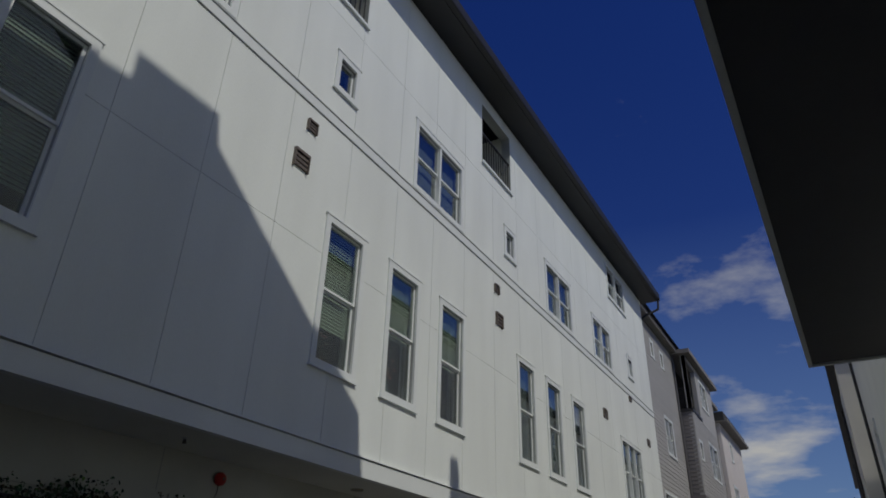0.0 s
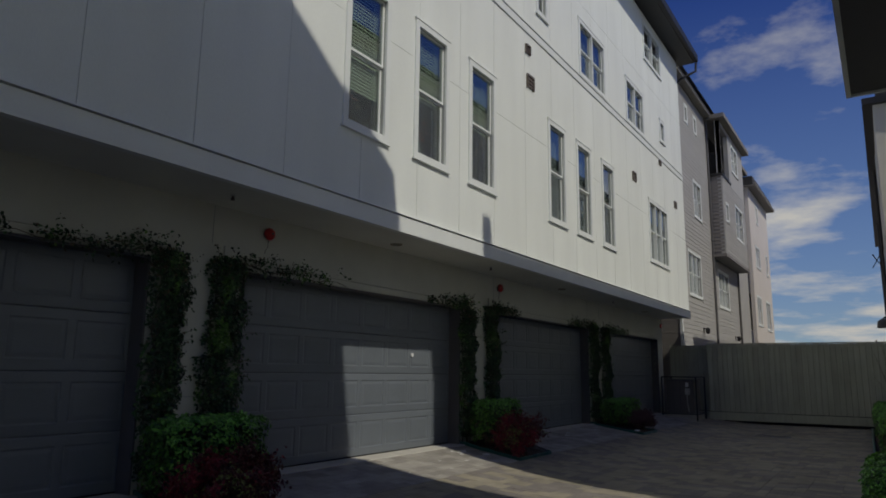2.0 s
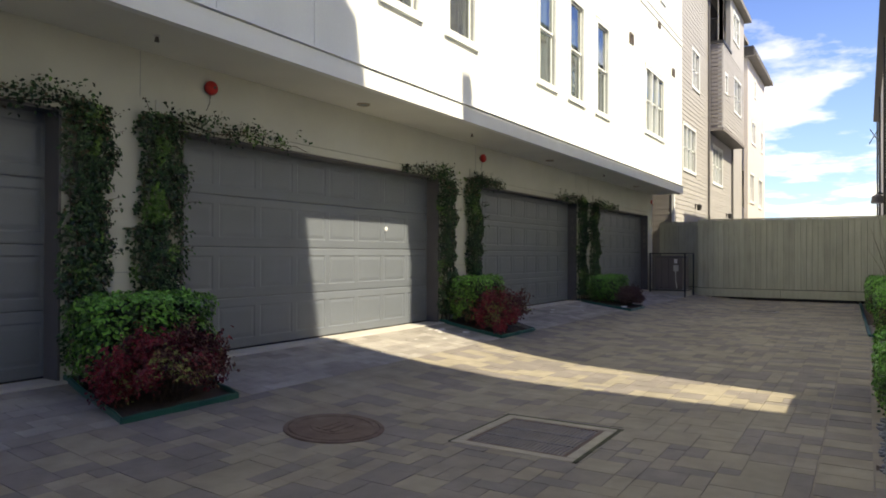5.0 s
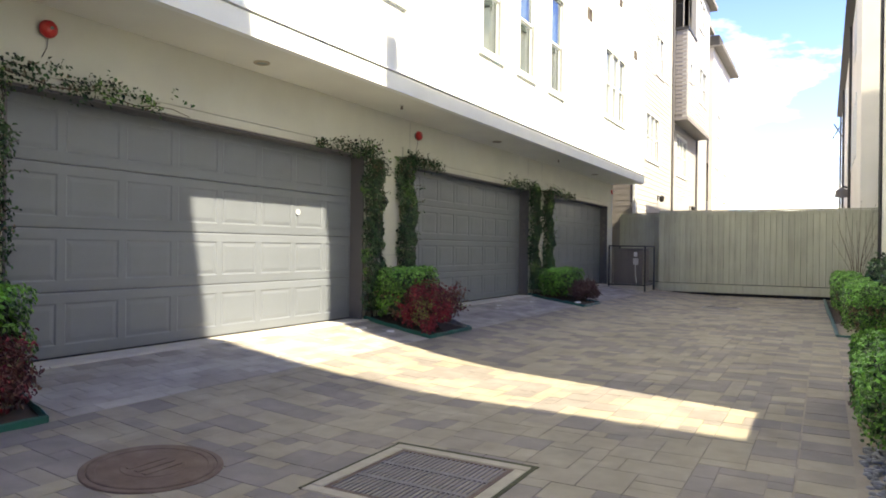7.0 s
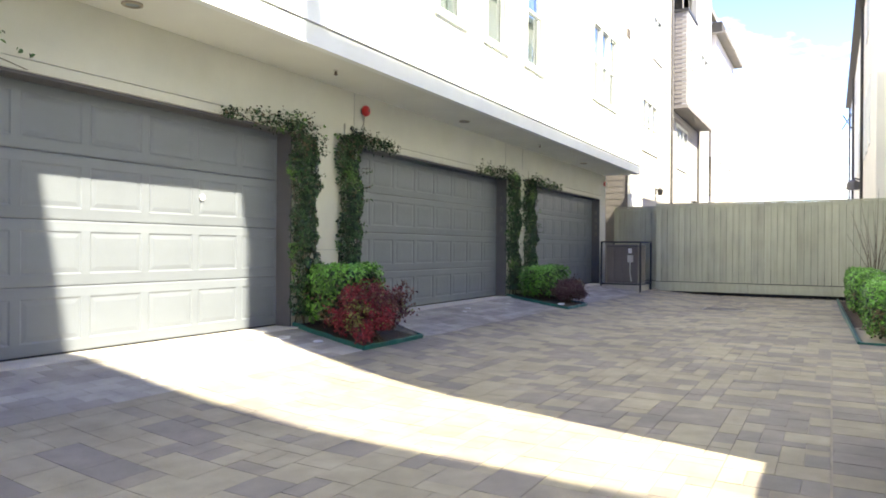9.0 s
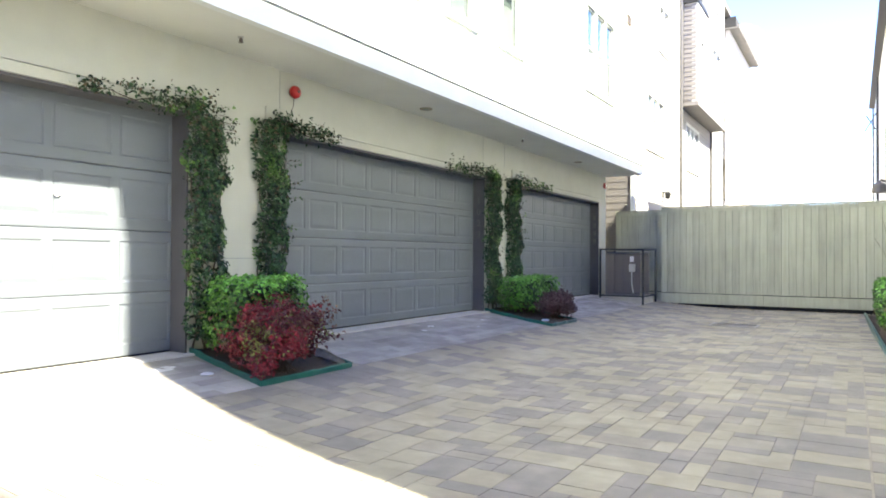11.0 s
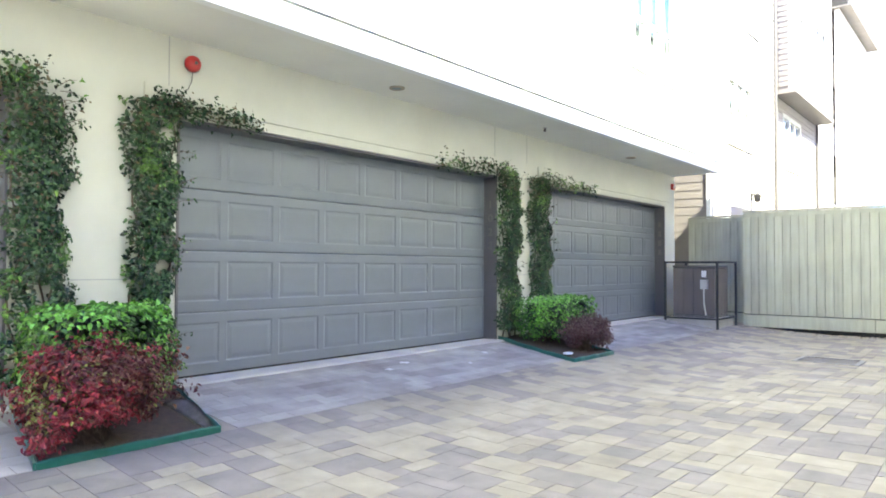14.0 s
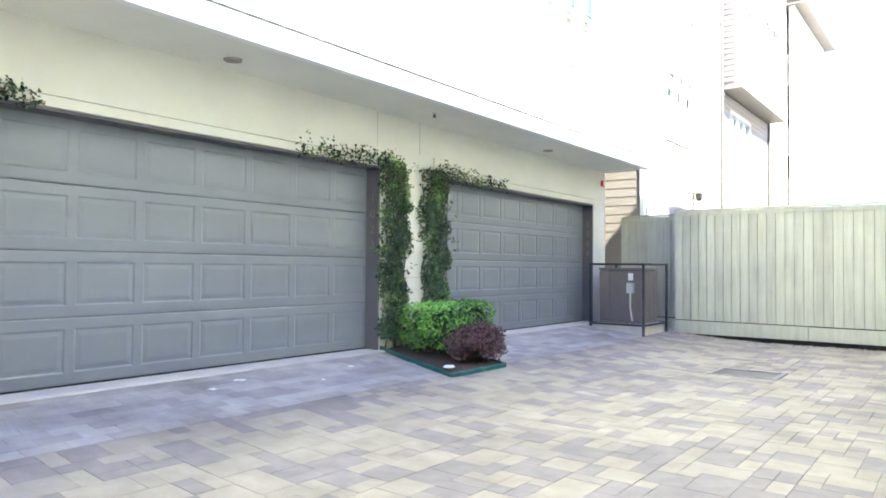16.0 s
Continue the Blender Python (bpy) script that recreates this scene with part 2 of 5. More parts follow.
M_CHROME = material("brushed_metal", (0.55, 0.55, 0.54), 0.35, metal=0.8, vary=0.1, bump=0)
M_LABEL = material("white_plastic", (0.75, 0.75, 0.75), 0.5, vary=0.05, bump=0)
M_PEBBLE = material("river_pebble", (0.15, 0.16, 0.175), 0.5, vary=0.2, scale=15, bump=0.1, island=0.3)
M_VENT = material("brown_vent_metal", (0.14, 0.115, 0.095), 0.5, vary=0.15, scale=9, bump=0.05)
M_GROUND = material("dry_earth", (0.22, 0.19, 0.14), 0.95, vary=0.2, scale=2, bump=0.3)


# ---- mesh helpers ----
def mesh_ob(name, bm, mat, parent=None, label="", smooth=False):
    me = bpy.data.meshes.new(name)
    bm.normal_update()
    bm.to_mesh(me)
    bm.free()
    me.materials.append(mat)
    if smooth:
        me.shade_smooth()
    ob = new(name, me)
    if parent is not None:
        ob.parent = parent
        ob.matrix_parent_inverse = parent.matrix_basis.inverted()
    if label:
        ob["label"] = label
    return ob


part = mesh_ob


def thing(name, label, category, group="", kind="", at=(0, 0, 0)):
    ob = new(name)
    ob.empty_display_size = 0.1
    ob.location = at
    bpy.context.view_layer.update()
    return tagged(ob, label, category, group, kind)


def box(bm, x0, x1, y0, y1, z0, z1, bevel=0.0):
    vs = [bm.verts.new((x, y, z)) for x in (x0, x1) for y in (y0, y1) for z in (z0, z1)]
    fs = [bm.faces.new([vs[i] for i in f]) for f in ((0, 1, 3, 2), (4, 6, 7, 5), (0, 4, 5, 1), (2, 3, 7, 6), (0, 2, 6, 4), (1, 5, 7, 3))]
    if bevel:
        es = {e for f in fs for e in f.edges}
        bmesh.ops.bevel(bm, geom=list(es), offset=bevel, segments=1, affect="EDGES")
    return bm


def box_part(name, x0, x1, y0, y1, z0, z1, mat, parent, label="", bevel=0.0):
    return part(name, box(bmesh.new(), min(x0, x1), max(x0, x1), min(y0, y1), max(y0, y1), min(z0, z1), max(z0, z1), bevel), mat, parent, label)


def boxes(specs, bevel=0.0):
    bm = bmesh.new()
    for b in specs:
        box(bm, *b, bevel=bevel)
    return bm


def tube(bm, path, r, seg=8, taper=1.0):
    """A round tube along a list of points."""
    rings = []
    n = len(path)
    for i, p in enumerate(path):
        p = Vector(p)
        d = (Vector(path[min(i + 1, n - 1)]) - Vector(path[max(i - 1, 0)])).normalized()
        a = d.orthogonal().normalized() if i == 0 else (rings_axis - d * rings_axis.dot(d)).normalized()
        rings_axis = a
        b = d.cross(a)
        rr = r * (1 + (taper - 1) * i / max(n - 1, 1))
        rings.append([bm.verts.new(p + a * rr * math.cos(k * math.tau / seg) + b * rr * math.sin(k * math.tau / seg)) for k in range(seg)])
    for q, s in zip(rings, rings[1:]):
        for k in range(seg):
            bm.faces.new((q[k], q[(k + 1) % seg], s[(k + 1) % seg], s[k]))
    bm.faces.new(rings[0][::-1])
    bm.faces.new(rings[-1])
    return bm


def lathe(bm, center, axis, profile, seg=20):
    """A turned shape: profile of (along, radius) about an axis through center."""
    axis = Vector(axis).normalized()
    a = axis.orthogonal().normalized()
    b = axis.cross(a)
    rings = []
    for h, r in profile:
        rings.append([bm.verts.new(Vector(center) + axis * h + (a * math.cos(k * math.tau / seg) + b * math.sin(k * math.tau / seg)) * max(r, 1e-4)) for k in range(seg)])
    for q, s in zip(rings, rings[1:]):
        for k in range(seg):
            bm.faces.new((q[k], q[(k + 1) % seg], s[(k + 1) % seg], s[k]))
    bm.faces.new(rings[0][::-1])
    bm.faces.new(rings[-1])
    return bm


def slab_with_holes(bm, x, sgn, thick, y0, y1, z0, z1, holes):
    """A wall slab whose face lies at x and looks along sgn, cut by the holes (y0, y1, z0, z1)."""
    ys = sorted({y0, y1, *(min(max(v, y0), y1) for h in holes for v in h[:2])})
    zs = sorted({z0, z1, *(min(max(v, z0), z1) for h in holes for v in h[2:])})
    xb = x - sgn * thick

    def solid(i, j):
        if not (0 <= i < len(ys) - 1 and 0 <= j < len(zs) - 1):
            return False
        cy, cz = (ys[i] + ys[i + 1]) / 2, (zs[j] + zs[j + 1]) / 2
        return not any(h[0] < cy < h[1] and h[2] < cz < h[3] for h in holes)

    def quad(*ps):
        bm.faces.new([bm.verts.new(p) for p in ps])

    for i in range(len(ys) - 1):
        for j in range(len(zs) - 1):
            if not solid(i, j):
                continue
            a, b, c, d = ys[i], ys[i + 1], zs[j], zs[j + 1]
            quad((x, a, c), (x, b, c), (x, b, d), (x, a, d))
            quad((xb, a, c), (xb, a, d), (xb, b, d), (xb, b, c))
            if not solid(i - 1, j):
                quad((x, a, c), (x, a, d), (xb, a, d), (xb, a, c))
            if not solid(i + 1, j):
                quad((x, b, c), (xb, b, c), (xb, b, d), (x, b, d))
            if not solid(i, j - 1):
                quad((x, a, c), (xb, a, c), (xb, b, c), (x, b, c))
            if not solid(i, j + 1):
                quad((x, a, d), (x, b, d), (xb, b, d), (xb, a, d))
    bmesh.ops.recalc_face_normals(bm, faces=bm.faces)
    return bm


def ground_z(x, y):
    """Height of the paving: nearly flat, rising towards the garage doors, dipping to the far drain."""
    u = min(max((-3.2 - x) / 3.2, 0.0), 1.0)
    dip = 0.07 * math.exp(-((y - 22.0) / 2.6) ** 2) * (1 - u)
    return 0.12 + 0.29 * u ** 1.6 - dip


# ---- windows ----
WINDOW_COUNT = [0]


def window(x, sgn, y0, y1, z0, z1, lights=1, trim=0.10, blind=0.0, curtain=False, sash=True, frame_mat=None, depth=0.12):
    """A sash window with surround, sill and panes. y0..z1 are the outside of the surround; returns the hole."""
    WINDOW_COUNT[0] += 1
    fm = frame_mat or M_TRIM
    w = thing("window_%d" % WINDOW_COUNT[0], "white-framed sash window with reflecting panes" + (" and a half-drawn pale green blind" if blind else ""), "window", kind="structure", at=(x, (y0 + y1) / 2, z0))
    a, b, c, d = y0 + trim, y1 - trim, z0 + trim, z1 - trim
    f = lambda v: x + sgn * v
    for nm, q in (("surround_jamb", (y0, a, z0, z1)), ("surround_jamb", (b, y1, z0, z1)), ("surround_head", (a, b, d, z1)), ("surround_apron", (a, b, z0, c))):
        box_part(nm, f(0.0), f(0.025), *q, fm, w)
    box_part("drip_cap", f(0.0), f(0.034), y0 - 0.02, y1 + 0.02, z1, z1 + 0.025, fm, w)
    box_part("window_sill", f(0.0), f(0.042), y0 - 0.025, y1 + 0.025, z0 - 0.025, z0 + 0.0, fm, w)
    n = lights
    step = (b - a) / n
    for k in range(n):
        p, q = a + k * step, a + (k + 1) * step
        if k:
            box_part("mullion", f(-0.09), f(0.015), p - 0.03, p + 0.03, c, d, fm, w)
        fr = 0.035
        mid = (c + d) / 2
        spans = ((c, mid, 0.065), (mid, d, 0.035)) if sash else ((c, d, 0.05),)
        for s0, s1, dep in spans:
            bm = boxes([(min(f(-dep), f(-dep - 0.03)), max(f(-dep), f(-dep - 0.03)), *r) for r in
                        ((p, p + fr, s0, s1), (q - fr, q, s0, s1), (p + fr, q - fr, s0, s0 + fr), (p + fr, q - fr, s1 - fr, s1))])
            s_ob = part("sash", bm, fm, w)
            pane = box_part("pane", f(-dep - 0.012), f(-dep - 0.018), p + fr, q - fr, s0 + fr, s1 - fr, M_GLASS, s_ob)
            pane.visible_shadow = False
        if blind:
            bm = bmesh.new()
            z = d - 0.04
            while z > d - 0.04 - blind * (d - c):
                slat = [(f(-0.125), p + 0.03, z - 0.02), (f(-0.125), q - 0.03, z - 0.02), (f(-0.145), q - 0.03, z + 0.019), (f(-0.145), p + 0.03, z + 0.019)]
                vs = [bm.verts.new(v) for v in slat] + [bm.verts.new((v[0], v[1], v[2] - 0.003)) for v in slat]
                for fc in ((0, 1, 2, 3), (7, 6, 5, 4), (0, 4, 5, 1), (2, 6, 7, 3)):
                    bm.faces.new([vs[i] for i in fc])
                z -= 0.05
            part("blind", bm, M_BLIND, w, "pale green slatted blind, half drawn")
        if curtain:
            bm = bmesh.new()
            cols = 14
            top = [bm.verts.new((f(-0.17 - 0.006 * math.sin(i * 2.1)), p + 0.03 + (q - p - 0.06) * i / cols, d - 0.02)) for i in range(cols + 1)]
            low = [bm.verts.new((f(-0.17 - 0.006 * math.sin(i * 2.1)), p + 0.03 + (q - p - 0.06) * i / cols, c + 0.02)) for i in range(cols + 1)]
            for i in range(cols):
                bm.faces.new((top[i], top[i + 1], low[i + 1], low[i]))
            part("curtain", bm, M_CURTAIN, w, "pale hanging curtain")
    # added dark sheet just behind the panes in place of an unlit room
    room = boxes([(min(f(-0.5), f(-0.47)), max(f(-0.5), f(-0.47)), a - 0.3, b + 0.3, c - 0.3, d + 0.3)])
    part("dim_room_sheet", room, M_DARK, w)
    return (a, b, c, d)
# ---- large structure ----
bm = bmesh.new()
g0 = [bm.verts.new(p) for p in ((-600, -600, -0.08), (600, -600, -0.08), (600, 900, -0.08), (-600, 900, -0.08))]
bm.faces.new(g0)
tagged(mesh_ob("ground", bm, M_GROUND), "bare dry ground around the houses", "ground", kind="structure")

# bed of the paving, under the pavers
PX0, PX1, PY0, PY1 = -6.40, -0.08, -7.0, 25.62
bm = bmesh.new()
nx, ny = 28, 64
grid = [[bm.verts.new((PX0 + (1.4 - PX0) * i / nx, PY0 + (PY1 + 1.2 - PY0) * j / ny, 0)) for j in range(ny + 1)] for i in range(nx + 1)]
for col in grid:
    for v in col:
        v.co.z = ground_z(v.co.x, v.co.y) - 0.005
for i in range(nx):
    for j in range(ny):
        bm.faces.new((grid[i][j], grid[i + 1][j], grid[i + 1][j + 1], grid[i][j + 1]))
road = tagged(mesh_ob("pavement", bm, M_JOINT, smooth=True), "shared driveway of tan and grey concrete pavers", "pavement", kind="structure")

# white town house
FX, WX, DX = -5.40, -6.40, -6.62
Y0, Y1 = -7.0, 25.30
SOFF, EAVE = 3.63, 12.95
house = thing("town_house", "long white stucco town house over a recessed row of garages", "house", kind="structure", at=(-9, 9, 0))
GARAGES = [(-0.2, 5.0), (6.3, 11.5), (12.9, 18.1), (19.6, 24.74)]
SLAB, HEAD = 0.41, 2.89
gh = [(a, b, 0, HEAD) for a, b in GARAGES]
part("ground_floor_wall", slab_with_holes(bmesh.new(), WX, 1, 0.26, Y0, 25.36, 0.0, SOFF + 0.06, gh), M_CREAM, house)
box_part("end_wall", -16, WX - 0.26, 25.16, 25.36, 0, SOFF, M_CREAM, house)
box_part("soffit", WX - 0.26, FX - 0.03, Y0, Y1, SOFF + 0.01, SOFF + 0.2, M_SOFFIT, house)
box_part("fascia_band", FX - 0.06, FX + 0.035, Y0, Y1 + 0.02, SOFF, 3.86, M_TRIM, house)
box_part("fascia_cap", FX - 0.06, FX + 0.055, Y0, Y1 + 0.02, 3.876, 3.89, M_TRIM, house)
box_part("belt_course", FX - 0.02, FX + 0.02, Y0, Y1, 8.578, 8.735, M_TRIM, house)
box_part("belt_cap", FX - 0.02, FX + 0.035, Y0, Y1, 8.755, 8.775, M_TRIM, house)
holes = []
for k, y in enumerate((-5.9, -4.3, -2.7, 0.62, 2.24, 6.88, 8.47, 10.08, 13.38, 14.97, 16.66)):
    holes.append(window(FX, 1, y, y + 0.97, 4.82, 7.05, blind=(0.6, 0.6, 0.6, 0.85, 0.85, 0.72, 0.52, 0.5, 0, 0, 0)[k], curtain=k > 7))
holes.append(window(FX, 1, 20.76, 22.9, 5.02, 6.95, lights=3, curtain=True))
for y, w, z0, z1 in ((-3.6, 1.86, 8.80, 10.35), (2.7, 1.95, 8.80, 10.35), (9.03, 1.87, 8.80, 10.35), (15.3, 1.87, 8.80, 10.3), (18.9, 1.75, 8.80, 10.18)):
    holes.append(window(FX, 1, y, y + w, z0, z1, lights=2, curtain=True))
for y in (0.4, 6.67, 12.87, 22.42):
    holes.append(window(FX, 1, y, y + 0.6, 9.26, 10.03, sash=False))
holes.append(window(FX, 1, 20.9, 22.9, 11.55, 12.85, lights=2, curtain=True))
LOGGIAS = [(-0.7, 0.85), (5.75, 7.33), (11.8, 13.34)]
for a, b in LOGGIAS:
    holes.append((a, b, 11.15, 12.82))
part("upper_wall", slab_with_holes(bmesh.new(), FX - 0.012, 1, 0.22, Y0, Y1, SOFF + 0.2, EAVE + 0.3, holes), M_SEAM, house)
box_part("end_wall", -16, FX - 0.24, Y1 - 0.2, Y1, SOFF, EAVE + 0.3, M_WHITE, house)
box_part("ceiling_over_garages", -16, WX, Y0, Y1 - 0.2, SOFF + 0.05, SOFF + 0.2, M_SOFFIT, house)
# cladding panels with open joints
SEAMS_Y = [Y0, -5.6, -4.3, -2.7, -1.4, -0.1, 1.05, 2.3, 3.5, 4.69, 5.92, 7.28, 8.59, 9.8, 11.0, 12.3, 13.6, 14.9, 16.2, 17.5, 18.8, 20.1, 21.4, 22.7, 24.0, Y1]
SEAMS_Z = [3.90, 6.40, 8.56, 8.785, 10.76, EAVE + 0.2]
for z0, z1 in zip(SEAMS_Z, SEAMS_Z[1:]):
    if z1 - z0 < 0.5:
        continue
    for y0, y1 in zip(SEAMS_Y, SEAMS_Y[1:]):
        g = 0.0035
        cut = [h for h in holes if h[1] > y0 and h[0] < y1 and h[3] > z0 and h[2] < z1]
        part("panel", slab_with_holes(bmesh.new(), FX, 1, 0.012, y0 + g, y1 - g, z0 + g, z1 - g, cut), M_WHITE, house)
# roof
box_part("eave_soffit", FX - 0.3, FX + 0.57, Y0, Y1 + 0.35, EAVE + 0.22, EAVE + 0.28, M_GUTTER, house)
box_part("gutter", FX + 0.55, FX + 0.70, Y0, Y1 + 0.4, EAVE + 0.24, EAVE + 0.52, M_GUTTER, house, bevel=0.015)
bm = bmesh.new()
vs = [bm.verts.new(p) for p in ((FX + 0.65, Y0, EAVE + 0.46), (FX + 0.65, Y1 + 0.4, EAVE + 0.46), (-11, Y1 - 4, 15.8), (-11, Y0, 15.8), (-16.5, Y1 + 0.4, EAVE + 0.25), (-16.5, Y0, EAVE + 0.25))]
for fc in ((0, 1, 2, 3), (2, 4, 5, 3), (1, 4, 2)):
    bm.faces.new([vs[i] for i in fc])
part("roof", bm, M_ROOF, house)
box_part("back_wall", -16.2, -16, Y0, Y1, 0, EAVE + 0.3, M_WHITE, house)
part("downspout", tube(bmesh.new(), [(FX + 0.63, Y1 + 0.36, EAVE + 0.26), (FX + 0.6, Y1 + 0.34, EAVE - 0.12), (FX + 0.1, Y1 + 0.12, EAVE - 0.4), (FX - 0.1, Y1 + 0.06, EAVE - 0.6), (FX - 0.1, Y1 + 0.06, SOFF)], 0.045), M_GUTTER, house)
for a, b in LOGGIAS:
    lg = thing("loggia_balcony", "recessed balcony with a dark vertical bar railing", "balcony", "balconies of the white house", kind="structure", at=(FX, a, 11.15))
    part("recess", boxes([(FX - 1.3, FX - 1.25, a - 0.2, b + 0.2, 11.0, 12.95), (FX - 1.3, FX - 0.24, a - 0.05, a - 0.01, 11.0, 12.95), (FX - 1.3, FX - 0.24, b + 0.01, b + 0.05, 11.0, 12.95), (FX - 1.3, FX - 0.24, a, b, 11.0, 11.14)]), M_CREAM, lg)
    box_part("sill", FX - 0.02, FX + 0.05, a - 0.04, b + 0.04, 11.09, 11.15, M_TRIM, lg)
    box_part("top_rail", FX - 0.07, FX - 0.03, a, b, 12.0, 12.04, M_GUTTER, lg)
    nb = 12
    for i in range(nb):
        yy = a + (b - a) * (i + 0.5) / nb
        box_part("baluster", FX - 0.06, FX - 0.045, yy - 0.008, yy + 0.008, 11.15, 12.0, M_GUTTER, lg)


# ---- garage doors ----
def door_panel(pw, ph):
    """One pressed panel: a sloping step in, a flat channel and a raised field."""
    bm = bmesh.new()
    rings = []
    for ins, dep in ((0, 0), (0.003, -0.0007), (0.016, -0.008), (0.026, -0.008), (0.062, -0.003), (0.066, -0.0027)):
        rings.append([bm.verts.new((dep, p, q)) for p, q in ((-pw / 2 + ins, -ph / 2 + ins), (pw / 2 - ins, -ph / 2 + ins), (pw / 2 - ins, ph / 2 - ins), (-pw / 2 + ins, ph / 2 - ins))])
    for q, s in zip(rings, rings[1:]):
        for k in range(4):
            bm.faces.new((q[k], q[(k + 1) % 4], s[(k + 1) % 4], s[k]))
    bm.faces.new(rings[-1])
    bm.normal_update()
    me = bpy.data.meshes.new("panel")
    bm.to_mesh(me)
    bm.free()
    me.materials.append(M_DOOR)
    return me


def garage_door(y0, y1):
    g = thing("garage_door", "dark grey panelled overhead garage door, closed", "garage door", "garage doors of the white house", at=(DX, (y0 + y1) / 2, SLAB))
    rows, cols = 4, 8
    h = (HEAD - SLAB - 0.02) / rows
    w = (y1 - y0) / cols
    pw, ph = w - 0.08, h - 0.21
    panel_mesh = door_panel(pw, ph)
    for r in range(rows):
        za = SLAB + 0.015 + r * h
        zc = za + h / 2
        # the margins above and below the panels lean back a little
        levels = [(za, -0.030), (za, -0.007), (za + 0.012, -0.004), (zc - ph / 2, 0.0), (zc + ph / 2, 0.0), (za + h - 0.022, -0.006), (za + h - 0.006, -0.014), (za + h - 0.006, -0.036)]
        ys = [y0]
        for c in range(cols):
            mid = y0 + (c + 0.5) * w
            ys += [mid - pw / 2, mid + pw / 2]
        ys.append(y1)
        bm = bmesh.new()
        grid = [[bm.verts.new((DX + dx, y, z)) for y in ys] for z, dx in levels]
        for a in range(len(levels) - 1):
            for b in range(len(ys) - 1):
                if not (a == 3 and b % 2):
                    bm.faces.new((grid[a][b], grid[a][b + 1], grid[a + 1][b + 1], grid[a + 1][b]))
        sec = part("door_section", bm, M_DOOR, g)
        for c in range(cols):
            pn = new("panel", panel_mesh)
            pn.parent = sec
            pn.matrix_parent_inverse = (g.matrix_basis @ sec.matrix_parent_inverse).inverted()
            pn.location = (DX, y0 + (c + 0.5) * w, zc)
    # added black sheet: stands in for the dark garage seen through section gaps
    box_part("backing", DX - 0.09, DX - 0.045, y0, y1, SLAB, HEAD, M_BLACK, g)
    box_part("bottom_seal", DX - 0.035, DX - 0.005, y0, y1, SLAB - 0.01, SLAB + 0.014, M_BLACK, g)
    for ya, yb in ((y0 - 0.002, y0 + 0.022), (y1 - 0.022, y1 + 0.002)):
        box_part("side_jamb", DX - 0.02, WX + 0.012, ya, yb, SLAB - 0.02, HEAD, M_JAMB, g)
    box_part("head_jamb", DX - 0.02, WX + 0.012, y0 + 0.022, y1 - 0.022, HEAD - 0.025, HEAD + 0.002, M_JAMB, g)
    return g


for a, b in GARAGES:
    garage_door(a, b)
    sl = box(bmesh.new(), WX - 0.5, WX + 0.13, a - 0.05, b + 0.05, SLAB - 0.3, SLAB - 0.004, 0.01)
    tagged(mesh_ob("door_threshold", sl, M_CONC), "pale concrete threshold strip under a garage door", "threshold", "thresholds", kind="structure")

# boundary fence
def fence(y, x0, x1, z0, top, seed, label):
    rnd = random.Random(seed)
    f = thing("fence", label, "fence", at=((x0 + x1) / 2, y, z0))
    x = x0
    while x < x1 - 0.02:
        w = min(0.162, x1 - x)
        dz = rnd.uniform(-0.008, 0.008)
        box_part("picket", x + 0.001, x + w - 0.006, y - rnd.uniform(0, 0.004), y + 0.02, z0 + 0.275, top + dz, M_WOOD, f)
        x += w
    box_part("kickboard", x0, (x0 + x1) / 2 - 0.5, y - 0.06, y - 0.008, z0, z0 + 0.26, M_WOOD, f)
    box_part("kickboard", (x0 + x1) / 2 - 0.49, x1, y - 0.06, y - 0.008, z0, z0 + 0.255, M_WOOD, f)
    box_part("cap_rail", x0, x1, y - 0.04, y + 0.05, top + 0.01, top + 0.05, M_WOOD, f)
    box_part("top_board", x0, x1, y - 0.022, y - 0.007, top - 0.09, top, M_WOOD, f)
    # added black sheet: paints the shade in picket gaps and above the kickboard
    box_part("gap_shade_sheet", x0, x1, y + 0.021, y + 0.03, 0.0, top - 0.05, M_BLACK, f)
    px = x0 + 0.05
    while px < x1:
        box_part("post", px - 0.045, px + 0.045, y + 0.031, y + 0.12, 0.0, top, M_WOOD, f)
        px += 2.42
    return f


fence(25.65, -4.95, 1.06, 0.21, 2.72, 3, "tall weathered grey-green board fence closing the driveway")
fence(26.15, -6.35, -4.95, 0.21, 2.68, 4, "short set-back run of weathered board fence beside the house")
